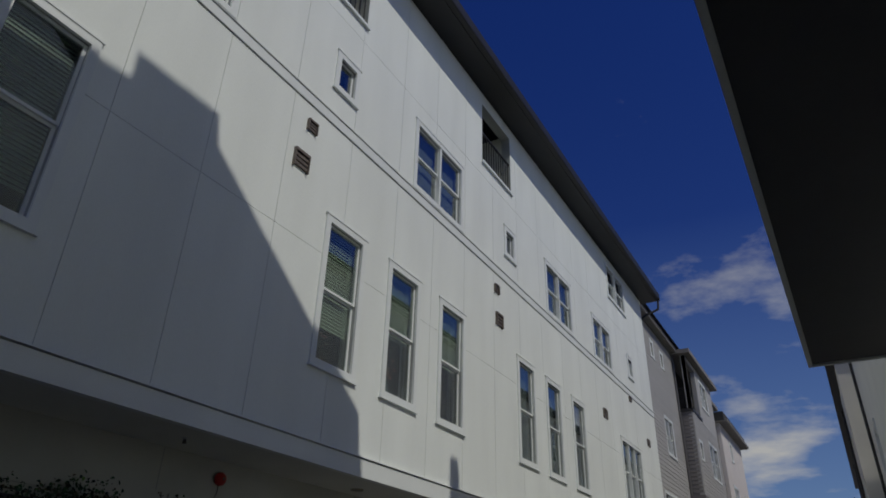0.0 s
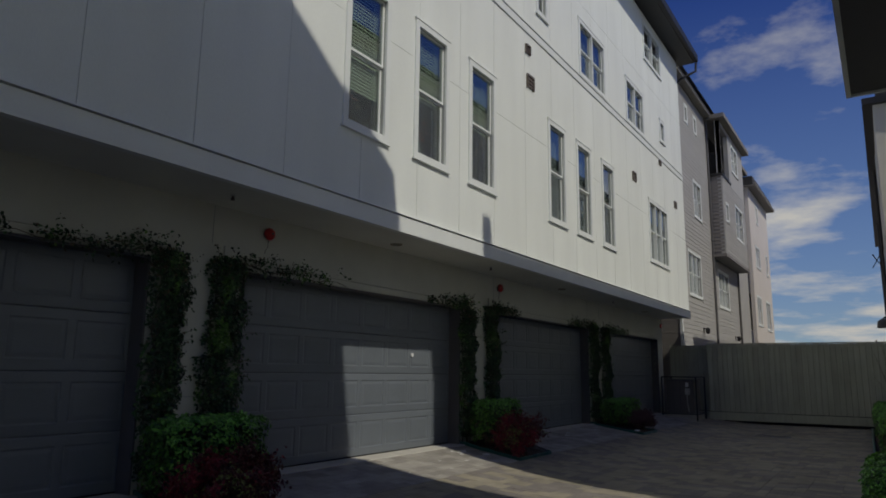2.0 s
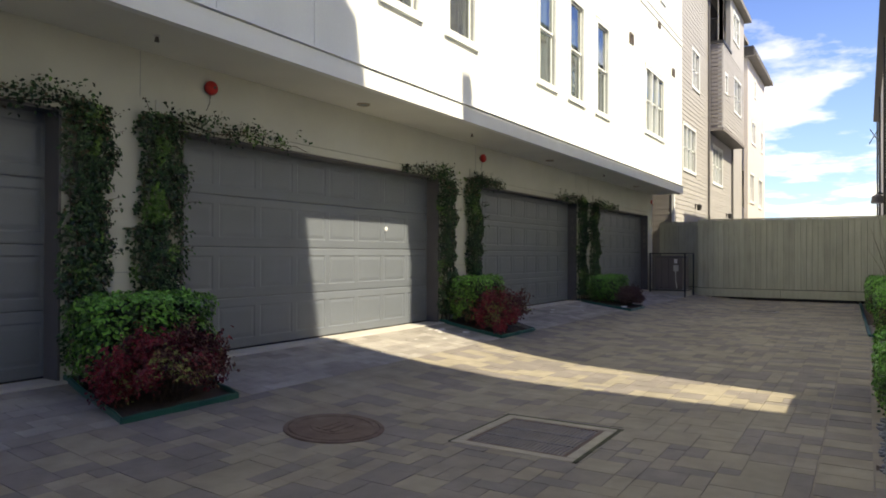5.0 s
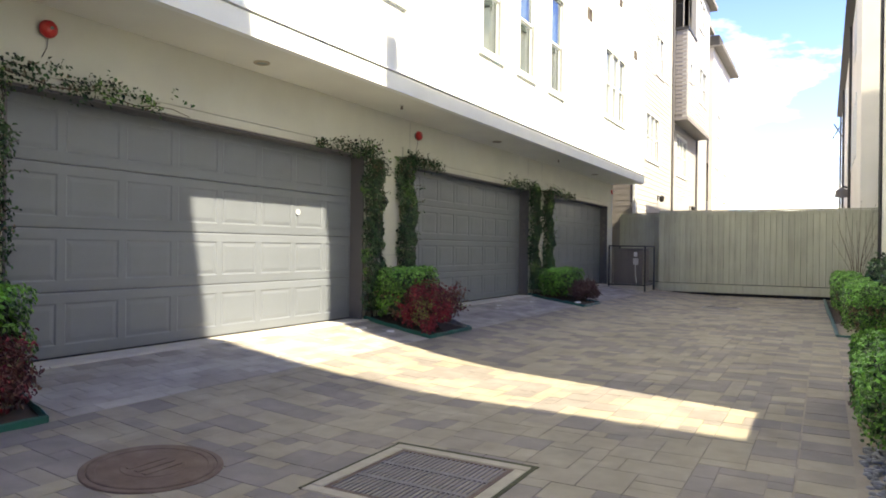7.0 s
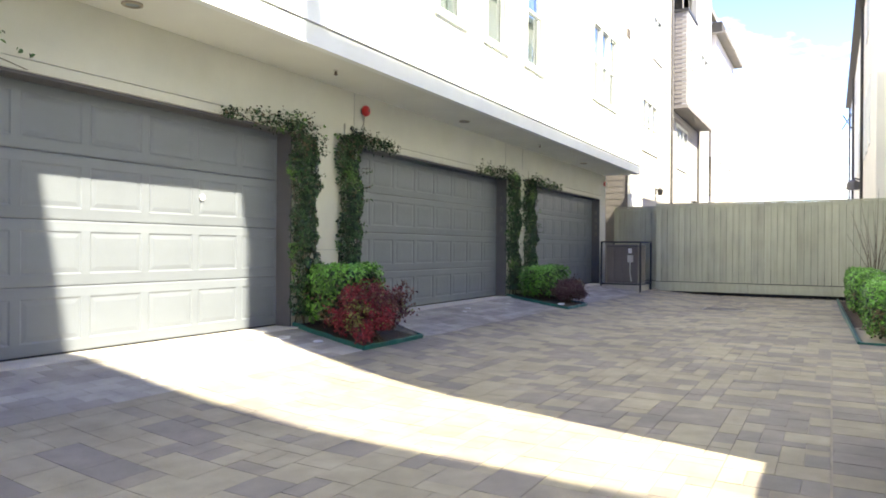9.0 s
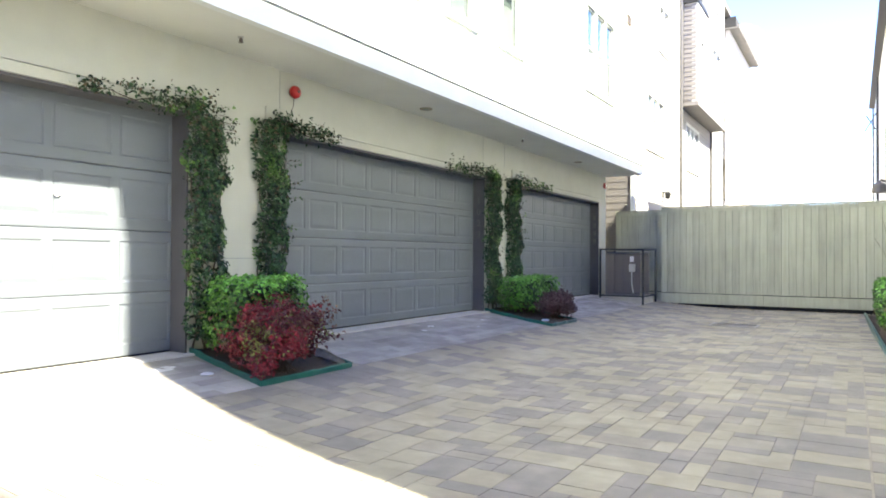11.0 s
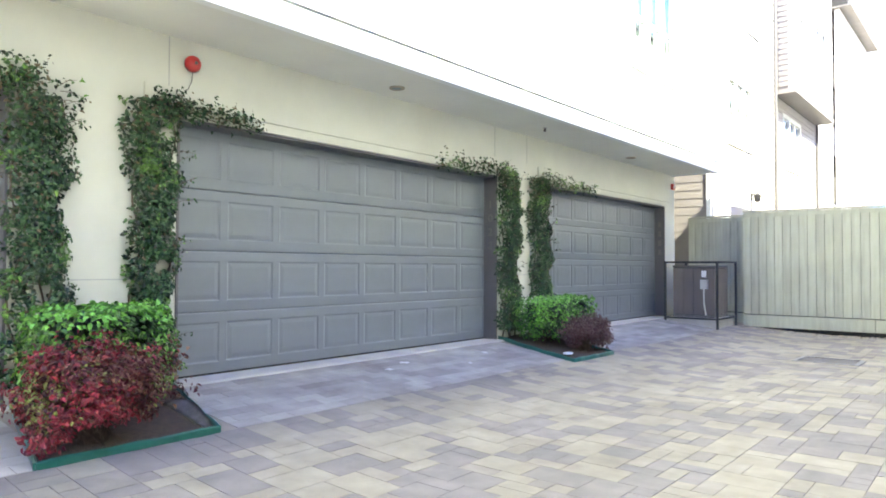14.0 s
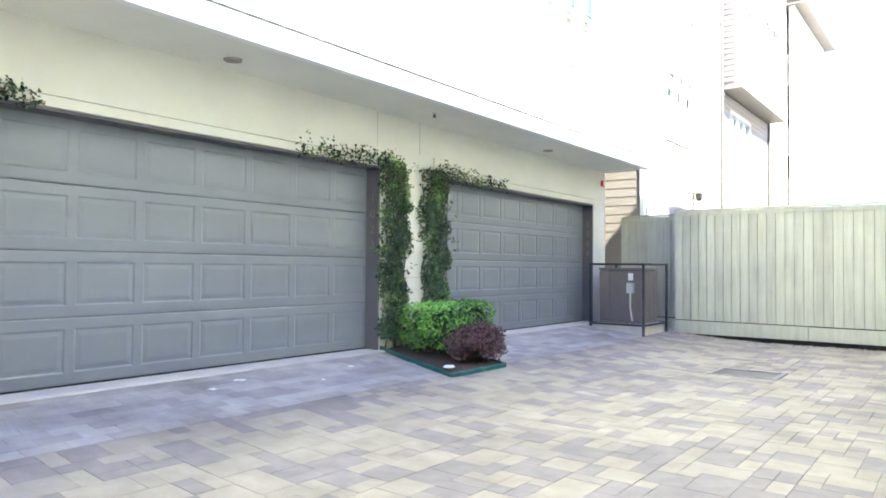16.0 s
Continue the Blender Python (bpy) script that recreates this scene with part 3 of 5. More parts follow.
# ---- neighbouring houses beyond the fence ----
def siding(parent, axis, plane, sgn, a0, a1, z0, z1, mat, holes=(), pitch=0.17, lap=0.018):
    """Lapped horizontal boards on a wall; each board a part."""
    z = z0
    while z < z1 - 0.01:
        t = min(z + pitch, z1)
        runs = [(a0, a1)]
        for h in holes:
            if h[2] < t - 0.02 and h[3] > z + 0.02:
                nxt = []
                for r0, r1 in runs:
                    if h[1] <= r0 or h[0] >= r1:
                        nxt.append((r0, r1))
                    else:
                        nxt += [q for q in ((r0, h[0]), (h[1], r1)) if q[1] - q[0] > 0.02]
                runs = nxt
        for r0, r1 in runs:
            bm = bmesh.new()
            lo, hi = plane + sgn * lap, plane + sgn * 0.004
            pts = [(lo, z), (hi, t + 0.012), (plane, t + 0.012), (plane, z)]
            va = [bm.verts.new((p, r0, q) if axis == "x" else (r0, p, q)) for p, q in pts]
            vb = [bm.verts.new((p, r1, q) if axis == "x" else (r1, p, q)) for p, q in pts]
            for k in range(4):
                bm.faces.new((va[k], va[(k + 1) % 4], vb[(k + 1) % 4], vb[k]))
            bm.faces.new(va)
            bm.faces.new(vb[::-1])
            bmesh.ops.recalc_face_normals(bm, faces=bm.faces)
            part("siding_board", bm, mat, parent)
        z = t


NX = -5.92
nb_house = thing("siding_house", "greige four-storey house clad in horizontal siding", "house", kind="structure", at=(-9, 30, 0))
nh = [window(NX, 1, 27.75, 30.05, 4.75, 6.55, lights=3, curtain=True), window(NX, 1, 29.3, 30.75, 8.15, 9.75, lights=2), window(NX, 1, 26.75, 27.3, 9.0, 9.7, sash=False), window(NX, 1, 28.4, 28.95, 12.0, 12.8, sash=False), window(NX, 1, 30.0, 30.6, 12.0, 12.8, sash=False)]
part("wall", slab_with_holes(bmesh.new(), NX, 1, 0.2, 26.35, 32.55, 0, 13.5, nh), M_SIDING, nb_house)
siding(nb_house, "x", NX, 1, 26.45, 32.5, 0.2, 13.4, M_SIDING, [(h[0] - 0.1, h[1] + 0.1, h[2] - 0.1, h[3] + 0.1) for h in nh])
# end wall in the darker siding: taupe paint with its shade painted in
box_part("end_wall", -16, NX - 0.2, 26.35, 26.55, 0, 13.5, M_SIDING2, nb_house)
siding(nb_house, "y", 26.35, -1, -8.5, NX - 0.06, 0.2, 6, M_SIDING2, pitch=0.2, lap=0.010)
box_part("corner_board", NX - 0.06, NX + 0.03, 26.32, 26.45, 0, 13.4, M_TRIM, nb_house)
box_part("eave", NX - 0.3, NX + 0.32, 26.0, 32.9, 13.4, 13.58, M_EAVE, nb_house)
bm = bmesh.new()
vs = [bm.verts.new(p) for p in ((NX + 0.45, 26, 13.62), (NX + 0.45, 32.9, 13.62), (-11, 32.9, 16), (-11, 26, 16))]
bm.faces.new(vs)
part("roof", bm, M_ROOF, nb_house)
part("downspout", tube(bmesh.new(), [(NX + 0.06, 32.45, 13.4), (NX + 0.06, 32.45, 7), (NX + 0.06, 32.45, 0.2)], 0.05), M_GREYM, nb_house)

bay_house = thing("bay_house", "taupe siding house with a jutting upper bay and corner balcony", "house", kind="structure", at=(-9, 36, 0))
BX = -5.32
bh = [window(BX, 1, 35.4, 37.5, 8.2, 9.9, lights=2), window(BX, 1, 33.0, 33.7, 8.6, 9.5, sash=False), window(BX, 1, 35.2, 36.9, 11.5, 12.9, lights=2)]
part("bay_wall", slab_with_holes(bmesh.new(), BX, 1, 0.2, 32.55, 38.45, 7.05, 13.5, bh + [(32.75, 34.5, 10.75, 13.1)]), M_SIDING, bay_house)
siding(bay_house, "x", BX, 1, 32.65, 38.4, 7.15, 10.7, M_SIDING, [(h[0] - 0.1, h[1] + 0.1, h[2] - 0.1, h[3] + 0.1) for h in bh])
# bay side and underside use the siding colour with shade painted in
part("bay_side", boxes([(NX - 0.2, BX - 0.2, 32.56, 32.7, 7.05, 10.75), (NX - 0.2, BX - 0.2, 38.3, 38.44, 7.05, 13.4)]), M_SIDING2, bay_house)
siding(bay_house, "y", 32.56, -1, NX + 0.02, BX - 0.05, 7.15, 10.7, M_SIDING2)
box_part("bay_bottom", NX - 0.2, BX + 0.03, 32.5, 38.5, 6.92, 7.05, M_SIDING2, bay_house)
box_part("balcony_floor", NX - 1.5, BX + 0.05, 32.5, 34.6, 10.66, 10.78, M_GUTTER, bay_house)
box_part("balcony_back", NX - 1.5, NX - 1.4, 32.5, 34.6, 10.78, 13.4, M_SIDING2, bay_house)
box_part("balcony_post", BX - 0.16, BX, 32.55, 32.71, 10.78, 13.4, M_SIDING, bay_house)
for i in range(8):
    box_part("baluster", NX - 0.2 + i * 0.09, NX - 0.185 + i * 0.09, 32.6, 32.615, 10.78, 11.75, M_GUTTER, bay_house)
box_part("handrail", NX - 0.3, BX - 0.16, 32.58, 32.63, 11.75, 11.79, M_GUTTER, bay_house)
uh = [window(NX, 1, 33.5, 36.0, 4.75, 6.5, lights=3, curtain=True)]
part("wall", slab_with_holes(bmesh.new(), NX, 1, 0.2, 32.56, 42.0, 0, 7.0, uh), M_SIDING, bay_house)
siding(bay_house, "x", NX, 1, 32.6, 38.4, 2.4, 6.9, M_SIDING, [(h[0] - 0.1, h[1] + 0.1, h[2] - 0.1, h[3] + 0.1) for h in uh])
box_part("wall", NX - 0.2, NX, 38.46, 42.0, 7.0, 13.2, M_SIDING, bay_house)
box_part("eave", NX - 0.3, BX + 0.3, 32.2, 38.9, 13.3, 13.5, M_EAVE, bay_house)
box_part("eave", NX - 0.3, NX + 0.32, 38.9, 42.2, 13.1, 13.3, M_EAVE, bay_house)
box_part("roof", -14, NX - 0.2, 32.6, 42, 13.4, 14.4, M_ROOF, bay_house)
part("downspout", tube(bmesh.new(), [(NX + 0.06, 38.52, 13), (NX + 0.06, 38.52, 0.2)], 0.05), M_GREYM, bay_house)

far_house = thing("far_house", "pale stucco four-storey house farther along the row", "house", kind="structure", at=(-9, 46, 0))
FHX = -5.62
fh = [window(FHX, 1, 39.5 + 3.2, 44.4, 4.5, 6.2, lights=2), window(FHX, 1, 46.2, 48.0, 4.4, 6.2, lights=2), window(FHX, 1, 43.4, 45.0, 7.9, 9.2, lights=2), window(FHX, 1, 47.4, 48.2, 7.9, 9.2), window(FHX, 1, 44.5, 45.2, 10.7, 11.8)]
part("wall", slab_with_holes(bmesh.new(), FHX, 1, 0.2, 42.0, 49.2, 0, 12.4, fh), M_PINK, far_house)
box_part("end_wall", -14, FHX - 0.2, 49.0, 49.2, 0, 12.4, M_PINK, far_house)
box_part("eave", FHX - 0.3, FHX + 0.45, 41.8, 49.6, 12.4, 12.46, M_EAVE, far_house)
box_part("gutter", FHX + 0.36, FHX + 0.47, 41.8, 49.6, 12.462, 12.56, M_EAVE, far_house)
box_part("roof", -14, FHX + 0.3, 41.9, 49.4, 12.464, 13.0, M_ROOF, far_house)

# houses on the other side
RX = 1.08
near = thing("gabled_house", "pale house with an overhanging upper floor and a gable", "house", kind="structure", at=(5, 3, 0))
OX, OY = 0.20, 5.9
box_part("ground_floor_wall", RX + 0.3, RX + 0.5, -8, OY - 0.3, 0, SOFF, M_CREAM, near)
# overhang's underside takes the dark jamb colour to paint in its deep shade
box_part("shade_dark_soffit", OX, 6, -8, OY - 0.03, SOFF, SOFF + 0.12, M_JAMB, near)
box_part("fascia_band", OX - 0.03, OX + 0.0, -8, OY, SOFF - 0.015, 3.9, M_TRIM, near)
box_part("end_fascia", OX, 6, OY - 0.03, OY, SOFF - 0.015, 3.9, M_TRIM, near)
bm = bmesh.new()
prof = [(-1.05, 3.75), (OY, 3.75), (OY, 11.0), (3.2, 13.2), (-1.05, 12.7)]
va = [bm.verts.new((OX, p, q)) for p, q in prof]
vb = [bm.verts.new((8, p, q)) for p, q in prof]
for k in range(5):
    bm.faces.new((va[k], va[(k + 1) % 5], vb[(k + 1) % 5], vb[k]))
bm.faces.new(va[::-1])
bm.faces.new(vb)
part("upper_wall", bm, M_WHITE, near)
bm = bmesh.new()
for ya, za, yb, zb in ((3.3, 13.72, 6.68, 11.15), (3.3, 13.72, -1.2, 13.3)):
    v = [bm.verts.new(p) for p in ((-0.05, ya, za), (-0.05, yb, zb), (9, yb - (0.38 if yb > 0 else 0), zb), (9, ya, za), (-0.05, ya, za - 0.3), (-0.05, yb, zb - 0.3), (9, yb - (0.38 if yb > 0 else 0), zb - 0.3), (9, ya, za - 0.3))]
    for fc in ((0, 1, 2, 3), (7, 6, 5, 4), (0, 4, 5, 1), (1, 5, 6, 2), (2, 6, 7, 3)):
        bm.faces.new([v[i] for i in fc])
part("roof", bm, M_ROOF, near)
box_part("chimney", -0.02, 0.7, 2.25, 3.42, 12.6, 14.02, M_WHITE, near)
box_part("rear_wing", 0.9, 9, -8, -1.05, 3.75, 13.0, M_WHITE, near)

row = thing("row_house", "pale stucco town house with a dark gutter and downspouts", "house", kind="structure", at=(5, 17, 0))
rh = [window(RX, -1, y, y + w, z, z + h) for y, w, z, h in ((21.0, 1.6, 5, 1.8), (19, 1.6, 8.6, 1.5))]
part("wall", slab_with_holes(bmesh.new(), RX, -1, 0.2, 9.05, 25.6, 0, 11.25, rh), M_ROWWALL, row)
box_part("end_wall", RX + 0.2, 9, 9.05, 9.25, 0, 11.25, M_ROWWALL, row)
box_part("back_wall", 8.8, 9, 9.25, 25.4, 0, 11.25, M_ROWWALL, row)
box_part("far_end_wall", RX + 0.2, 9, 25.4, 25.6, 0, 11.25, M_ROWWALL, row)
box_part("eave", 0.80, 9, 9.02, 24.9, 11.25, 11.47, M_ROWWALL, row)
box_part("gutter", 0.70, 0.80, 9.02, 24.9, 11.33, 11.47, M_GUTTER, row)
box_part("roof", 1.0, 9, 9.1, 24.9, 11.47, 11.65, M_ROOF, row)
box_part("chimney_pipe", 0.78, 1.05, 9.04, 9.3, 11.47, 12.1, M_VENT, row)
part("downspout", tube(bmesh.new(), [(RX - 0.06, 25.35, 11.25), (RX - 0.05, 25.35, 0.2)], 0.045), M_GUTTER, row)

frow = thing("far_row_house", "long beige town house row beyond the fence", "house", kind="structure", at=(5, 45, 0))
fx = 0.60
fr = [window(fx, -1, y, y + w, z, z + h, lights=n) for y, w, z, h, n in ((30, 0.9, 4.8, 2.1, 1), (32, 0.9, 4.8, 2.1, 1), (34, 0.9, 4.8, 2.1, 1), (39, 1.8, 4.8, 1.9, 2), (46, 1.0, 4.8, 2.1, 1), (49, 1.0, 4.8, 2.1, 1), (52.5, 1.9, 4.8, 2, 2), (31, 1.8, 8.6, 1.6, 2), (37, 0.8, 8.6, 1.2, 1), (44, 1.8, 8.6, 1.6, 2), (52, 1.0, 8.6, 1.6, 1), (50, 1.8, 8.6, 1.6, 2))]
part("wall", slab_with_holes(bmesh.new(), fx, -1, 0.2, 26.6, 56, 0, 10.7, fr), M_BEIGE, frow)
box_part("end_wall", fx + 0.2, 9, 26.6, 26.8, 0, 10.7, M_BEIGE, frow)
box_part("end_wall", fx + 0.2, 9, 55.8, 56, 0, 10.7, M_BEIGE, frow)
box_part("eave", 0.30, 9, 26.4, 56.6, 10.7, 10.92, M_GUTTER, frow)
for y in (35.5, 48, 57):
    part("downspout", tube(bmesh.new(), [(fx - 0.06, y, 11.2), (fx - 0.06, y, 0.2)], 0.055), M_GUTTER, frow)
box_part("back_wall", 8.8, 9, 26.8, 55.8, 0, 10.7, M_BEIGE, frow)
part("roof", boxes([(0.7, 9, 26.5, 56.4, 10.92, 11.1)]), M_ROOF, frow)
br = thing("wall_bracket", "thin metal bracket rods on the far beige wall", "bracket", at=(0.6, 52, 9))
part("rod", tube(bmesh.new(), [(0.6, 52, 9.6), (0.05, 52, 8.6)], 0.03, 6), M_GUTTER, br)
part("rod", tube(bmesh.new(), [(0.6, 52, 8.6), (0.1, 52.1, 9.5)], 0.03, 6), M_GUTTER, br)
fl = thing("flood_light", "dark metal wall light on the far beige wall", "wall lamp", at=(0.6, 36.5, 4))
part("arm", tube(bmesh.new(), [(0.6, 36.5, 4.2), (0.35, 36.5, 4.3), (0.3, 36.5, 4.2)], 0.04, 6), M_GUTTER, fl)
part("shade", lathe(bmesh.new(), (0.3, 36.5, 4.25), (0, 0, -1), [(0, 0.05), (0.12, 0.22), (0.4, 0.26), (0.42, 0.2)], 14), M_GREYM, fl)
for k, (za, zb) in enumerate(((5.9, 6.3), (5.1, 5.5))):
    wv = tube(bmesh.new(), [(-40 + 8 * i, 110, za + (zb - za) * i / 8 - 0.5 * math.sin(math.pi * i / 8)) for i in range(9)], 0.035, 5)
    tagged(mesh_ob("overhead_wire", wv, M_GUTTER), "far sagging overhead power wire against the sky", "wire", "overhead wires")
gw = box(bmesh.new(), 1.06, 1.24, OY - 0.02, 9.04, 0, 2.4)
tagged(mesh_ob("wall_gap", gw, M_ROWWALL), "plain stucco wall closing the gap between two houses", "wall", kind="structure")
# ---- planting beds, drains and ground details ----
BEDS = [[(-6.39, 5.05), (-5.05, 4.75), (-5.05, 5.90), (-6.39, 6.25)],
        [(-6.39, 11.55), (-5.05, 11.25), (-5.05, 12.52), (-6.39, 12.86)],
        [(-6.39, 18.15), (-4.92, 17.80), (-4.92, 18.98), (-6.39, 19.50)]]


def planting_bed(poly):
    b = thing("planting_bed", "mulched planting bed with dark green plastic edging", "planting bed", "beds between the garages", kind="structure", at=(-5.7, poly[0][1], 0.3))
    bm = bmesh.new()
    n = 8
    rows = []
    for i in range(n + 1):
        r = []
        for j in range(n + 1):
            u, v = i / n, j / n
            p = (Vector(poly[0]) * (1 - u) + Vector(poly[1]) * u) * (1 - v) + (Vector(poly[3]) * (1 - u) + Vector(poly[2]) * u) * v
            r.append(bm.verts.new((p.x, p.y, ground_z(p.x, p.y) + 0.02 + 0.03 * noise.noise((p.x * 5, p.y * 5, 0)))))
        rows.append(r)
    for i in range(n):
        for j in range(n):
            bm.faces.new((rows[i][j], rows[i + 1][j], rows[i + 1][j + 1], rows[i][j + 1]))
    part("mulch", bm, M_SOIL, b, smooth=True)
    for (ax, ay), (bx, by) in zip(poly[:3], poly[1:4]):
        bm = bmesh.new()
        d = (Vector((bx, by)) - Vector((ax, ay))).normalized()
        nrm = Vector((d.y, -d.x)) * 0.012
        prev = None
        for k in range(9):
            x, y = ax + (bx - ax) * k / 8, ay + (by - ay) * k / 8
            z = ground_z(x, y)
            w = 0.006 * math.sin(k * 2.3 + ay)
            ring = [bm.verts.new((x + s * nrm.x + w, y + s * nrm.y, z + h)) for s, h in ((-1, -0.03), (1, -0.03), (1.1, 0.046 + w), (0, 0.055 + w), (-1.1, 0.046 + w))]
            if prev:
                for q in range(5):
                    bm.faces.new((prev[q], prev[(q + 1) % 5], ring[(q + 1) % 5], ring[q]))
            else:
                bm.faces.new(ring[::-1])
            prev = ring
        bm.faces.new(prev)
        part("edging", bm, M_EDGING, b)
    return b


for poly in BEDS:
    planting_bed(poly)

def weed_fabric(x, y, w, d, seed):
    """A torn corner of weed barrier cloth standing up from the edge of a bed."""
    bm = bmesh.new()
    n = 9
    rows_ = []
    for i in range(n + 1):
        u = i / n
        line = []
        for j in range(5):
            v = j / 4
            px = x - w * (1 - u)
            py = y + d * (v - 0.5) * (0.4 + 0.6 * (1 - u)) + 0.12 * (1 - u)
            pz = ground_z(px, py) + 0.03 + 0.07 * v * math.sin(u * 2.6 + 0.3) + 0.018 * noise.noise((u * 6, v * 4, seed))
            line.append(bm.verts.new((px, py, pz)))
        rows_.append(line)
    for i in range(n):
        for j in range(4):
            bm.faces.new((rows_[i][j], rows_[i + 1][j], rows_[i + 1][j + 1], rows_[i][j + 1]))
    bmesh.ops.solidify(bm, geom=bm.faces, thickness=0.003)
    tagged(mesh_ob("weed_barrier", bm, M_FABRIC, smooth=True), "torn grey weed barrier cloth curling out of a planting bed", "garden cloth", "weed barrier cloths")


weed_fabric(-5.10, 12.46, 0.75, 0.16, 3)


def white_splash(x, y, r, seed):
    """A dried irregular splash lying on the paving."""
    bm = bmesh.new()
    mid = bm.verts.new((x, y, ground_z(x, y) + 0.005))
    rim = []
    for k in range(18):
        a = k * math.tau / 18
        q = r * (0.75 + 0.7 * noise.noise((math.cos(a) * 1.6, math.sin(a) * 1.6, seed)))
        px, py = x + q * math.cos(a) * 0.8, y + q * math.sin(a) * 1.2
        rim.append(bm.verts.new((px, py, ground_z(px, py) + 0.0025)))
    for k in range(18):
        bm.faces.new((mid, rim[k], rim[(k + 1) % 18]))
    tagged(mesh_ob("white_splash", bm, M_SPLASH), "dried white splash on the apron pavers", "stain", "white splashes", kind="structure")


for k, (x, y, r) in enumerate(((-5.95, 10.86, 0.11), (-6.02, 11.0, 0.08), (-5.86, 10.72, 0.06), (-6.08, 10.75, 0.05), (-5.55, 10.35, 0.035), (-5.75, 9.85, 0.03), (-5.35, 9.55, 0.03), (-5.5, 8.7, 0.03), (-5.6, 16.4, 0.04), (-5.9, 17.1, 0.05), (-5.85, 15.2, 0.06), (-6.0, 15.6, 0.07))):
    white_splash(x, y, r, k * 3.7)

GRATE = (-2.87, -1.87, 6.07, 7.11)
drain = thing("storm_drain", "square iron storm drain grate set in a concrete rim", "drain", at=(-2.37, 6.6, 0.12))
gz0 = ground_z(-2.37, 6.6)
x0, x1, y0, y1 = GRATE
part("rim", boxes([(x0, x1, y0, y0 + 0.085, gz0 - 0.1, gz0 + 0.006), (x0, x1, y1 - 0.085, y1, gz0 - 0.1, gz0 + 0.006), (x0, x0 + 0.085, y0 + 0.085, y1 - 0.085, gz0 - 0.1, gz0 + 0.006), (x1 - 0.085, x1, y0 + 0.085, y1 - 0.085, gz0 - 0.1, gz0 + 0.006)], 0.006), M_RIM, drain, "pale worn concrete rim")
ix0, ix1, iy0, iy1 = x0 + 0.09, x1 - 0.09, y0 + 0.09, y1 - 0.09
part("mossy_joint", boxes([(x0 - 0.03, x1 + 0.035, y1, y1 + 0.035, gz0 - 0.05, gz0 + 0.0045), (x1, x1 + 0.03, y0, y1, gz0 - 0.05, gz0 + 0.0045), (x0 - 0.018, x0, y0, y1, gz0 - 0.05, gz0 + 0.0045)]), M_MOSS, drain, "dark mossy joint round the rim")
# pit lined in black so its darkness is in the colour
part("sump", boxes([(ix0, ix1, iy0, iy1, gz0 - 0.32, gz0 - 0.30), (ix0 - 0.004, ix0, iy0, iy1, gz0 - 0.3, gz0 - 0.03), (ix1, ix1 + 0.004, iy0, iy1, gz0 - 0.3, gz0 - 0.03), (ix0, ix1, iy0 - 0.004, iy0, gz0 - 0.3, gz0 - 0.03), (ix0, ix1, iy1, iy1 + 0.004, gz0 - 0.3, gz0 - 0.03)]), M_BLACK, drain)
part("grate_frame", boxes([(ix0, ix1, iy0, iy0 + 0.03, gz0 - 0.04, gz0 + 0.002), (ix0, ix1, iy1 - 0.03, iy1, gz0 - 0.04, gz0 + 0.002), (ix0, ix0 + 0.03, iy0 + 0.03, iy1 - 0.03, gz0 - 0.04, gz0 + 0.002), (ix1 - 0.03, ix1, iy0 + 0.03, iy1 - 0.03, gz0 - 0.04, gz0 + 0.002)]), M_RUST, drain, "rust-stained outer frame of the grate")
nb = 23
for i in range(nb + 1):
    xx = ix0 + 0.03 + (ix1 - ix0 - 0.06) * i / nb
    box_part("bar", xx - 0.0068, xx + 0.0068, iy0 + 0.03, iy1 - 0.03, gz0 - 0.04, gz0 + 0.002, M_IRON, drain)
for f in (0.333, 0.667):
    yy = iy0 + 0.03 + (iy1 - iy0 - 0.06) * f
    box_part("cross_bar", ix0 + 0.03, ix1 - 0.03, yy - 0.018, yy + 0.018, gz0 - 0.04, gz0 + 0.0035, M_IRON, drain)

GRATE2 = (-3.02, -2.12, 21.3, 22.05)
d2 = thing("storm_drain", "rusty flush drain grate near the fence", "drain", at=(-2.57, 21.7, 0.05))
gz1 = ground_z(-2.57, 21.7)
part("rim", boxes([(GRATE2[0], GRATE2[1], GRATE2[2], GRATE2[2] + 0.06, gz1 - 0.1, gz1 + 0.008), (GRATE2[0], GRATE2[1], GRATE2[3] - 0.06, GRATE2[3], gz1 - 0.1, gz1 + 0.008), (GRATE2[0], GRATE2[0] + 0.06, GRATE2[2] + 0.06, GRATE2[3] - 0.06, gz1 - 0.1, gz1 + 0.008), (GRATE2[1] - 0.06, GRATE2[1], GRATE2[2] + 0.06, GRATE2[3] - 0.06, gz1 - 0.1, gz1 + 0.008)]), M_GREYM, d2)
# solid black block stands in for the dark hollow under the bars
part("sump", boxes([(GRATE2[0] + 0.06, GRATE2[1] - 0.06, GRATE2[2] + 0.06, GRATE2[3] - 0.06, gz1 - 0.2, gz1 - 0.02)]), M_BLACK, d2)
for i in range(16):
    xx = GRATE2[0] + 0.08 + i * 0.05
    box_part("bar", xx - 0.011, xx + 0.011, GRATE2[2] + 0.06, GRATE2[3] - 0.06, gz1 - 0.02, gz1 + 0.004, M_GREYM, d2)

mh = thing("manhole_cover", "round rust-brown iron manhole cover", "manhole cover", at=(-3.83, 5.83, 0.13))
mz = ground_z(-3.83, 5.83) + 0.012
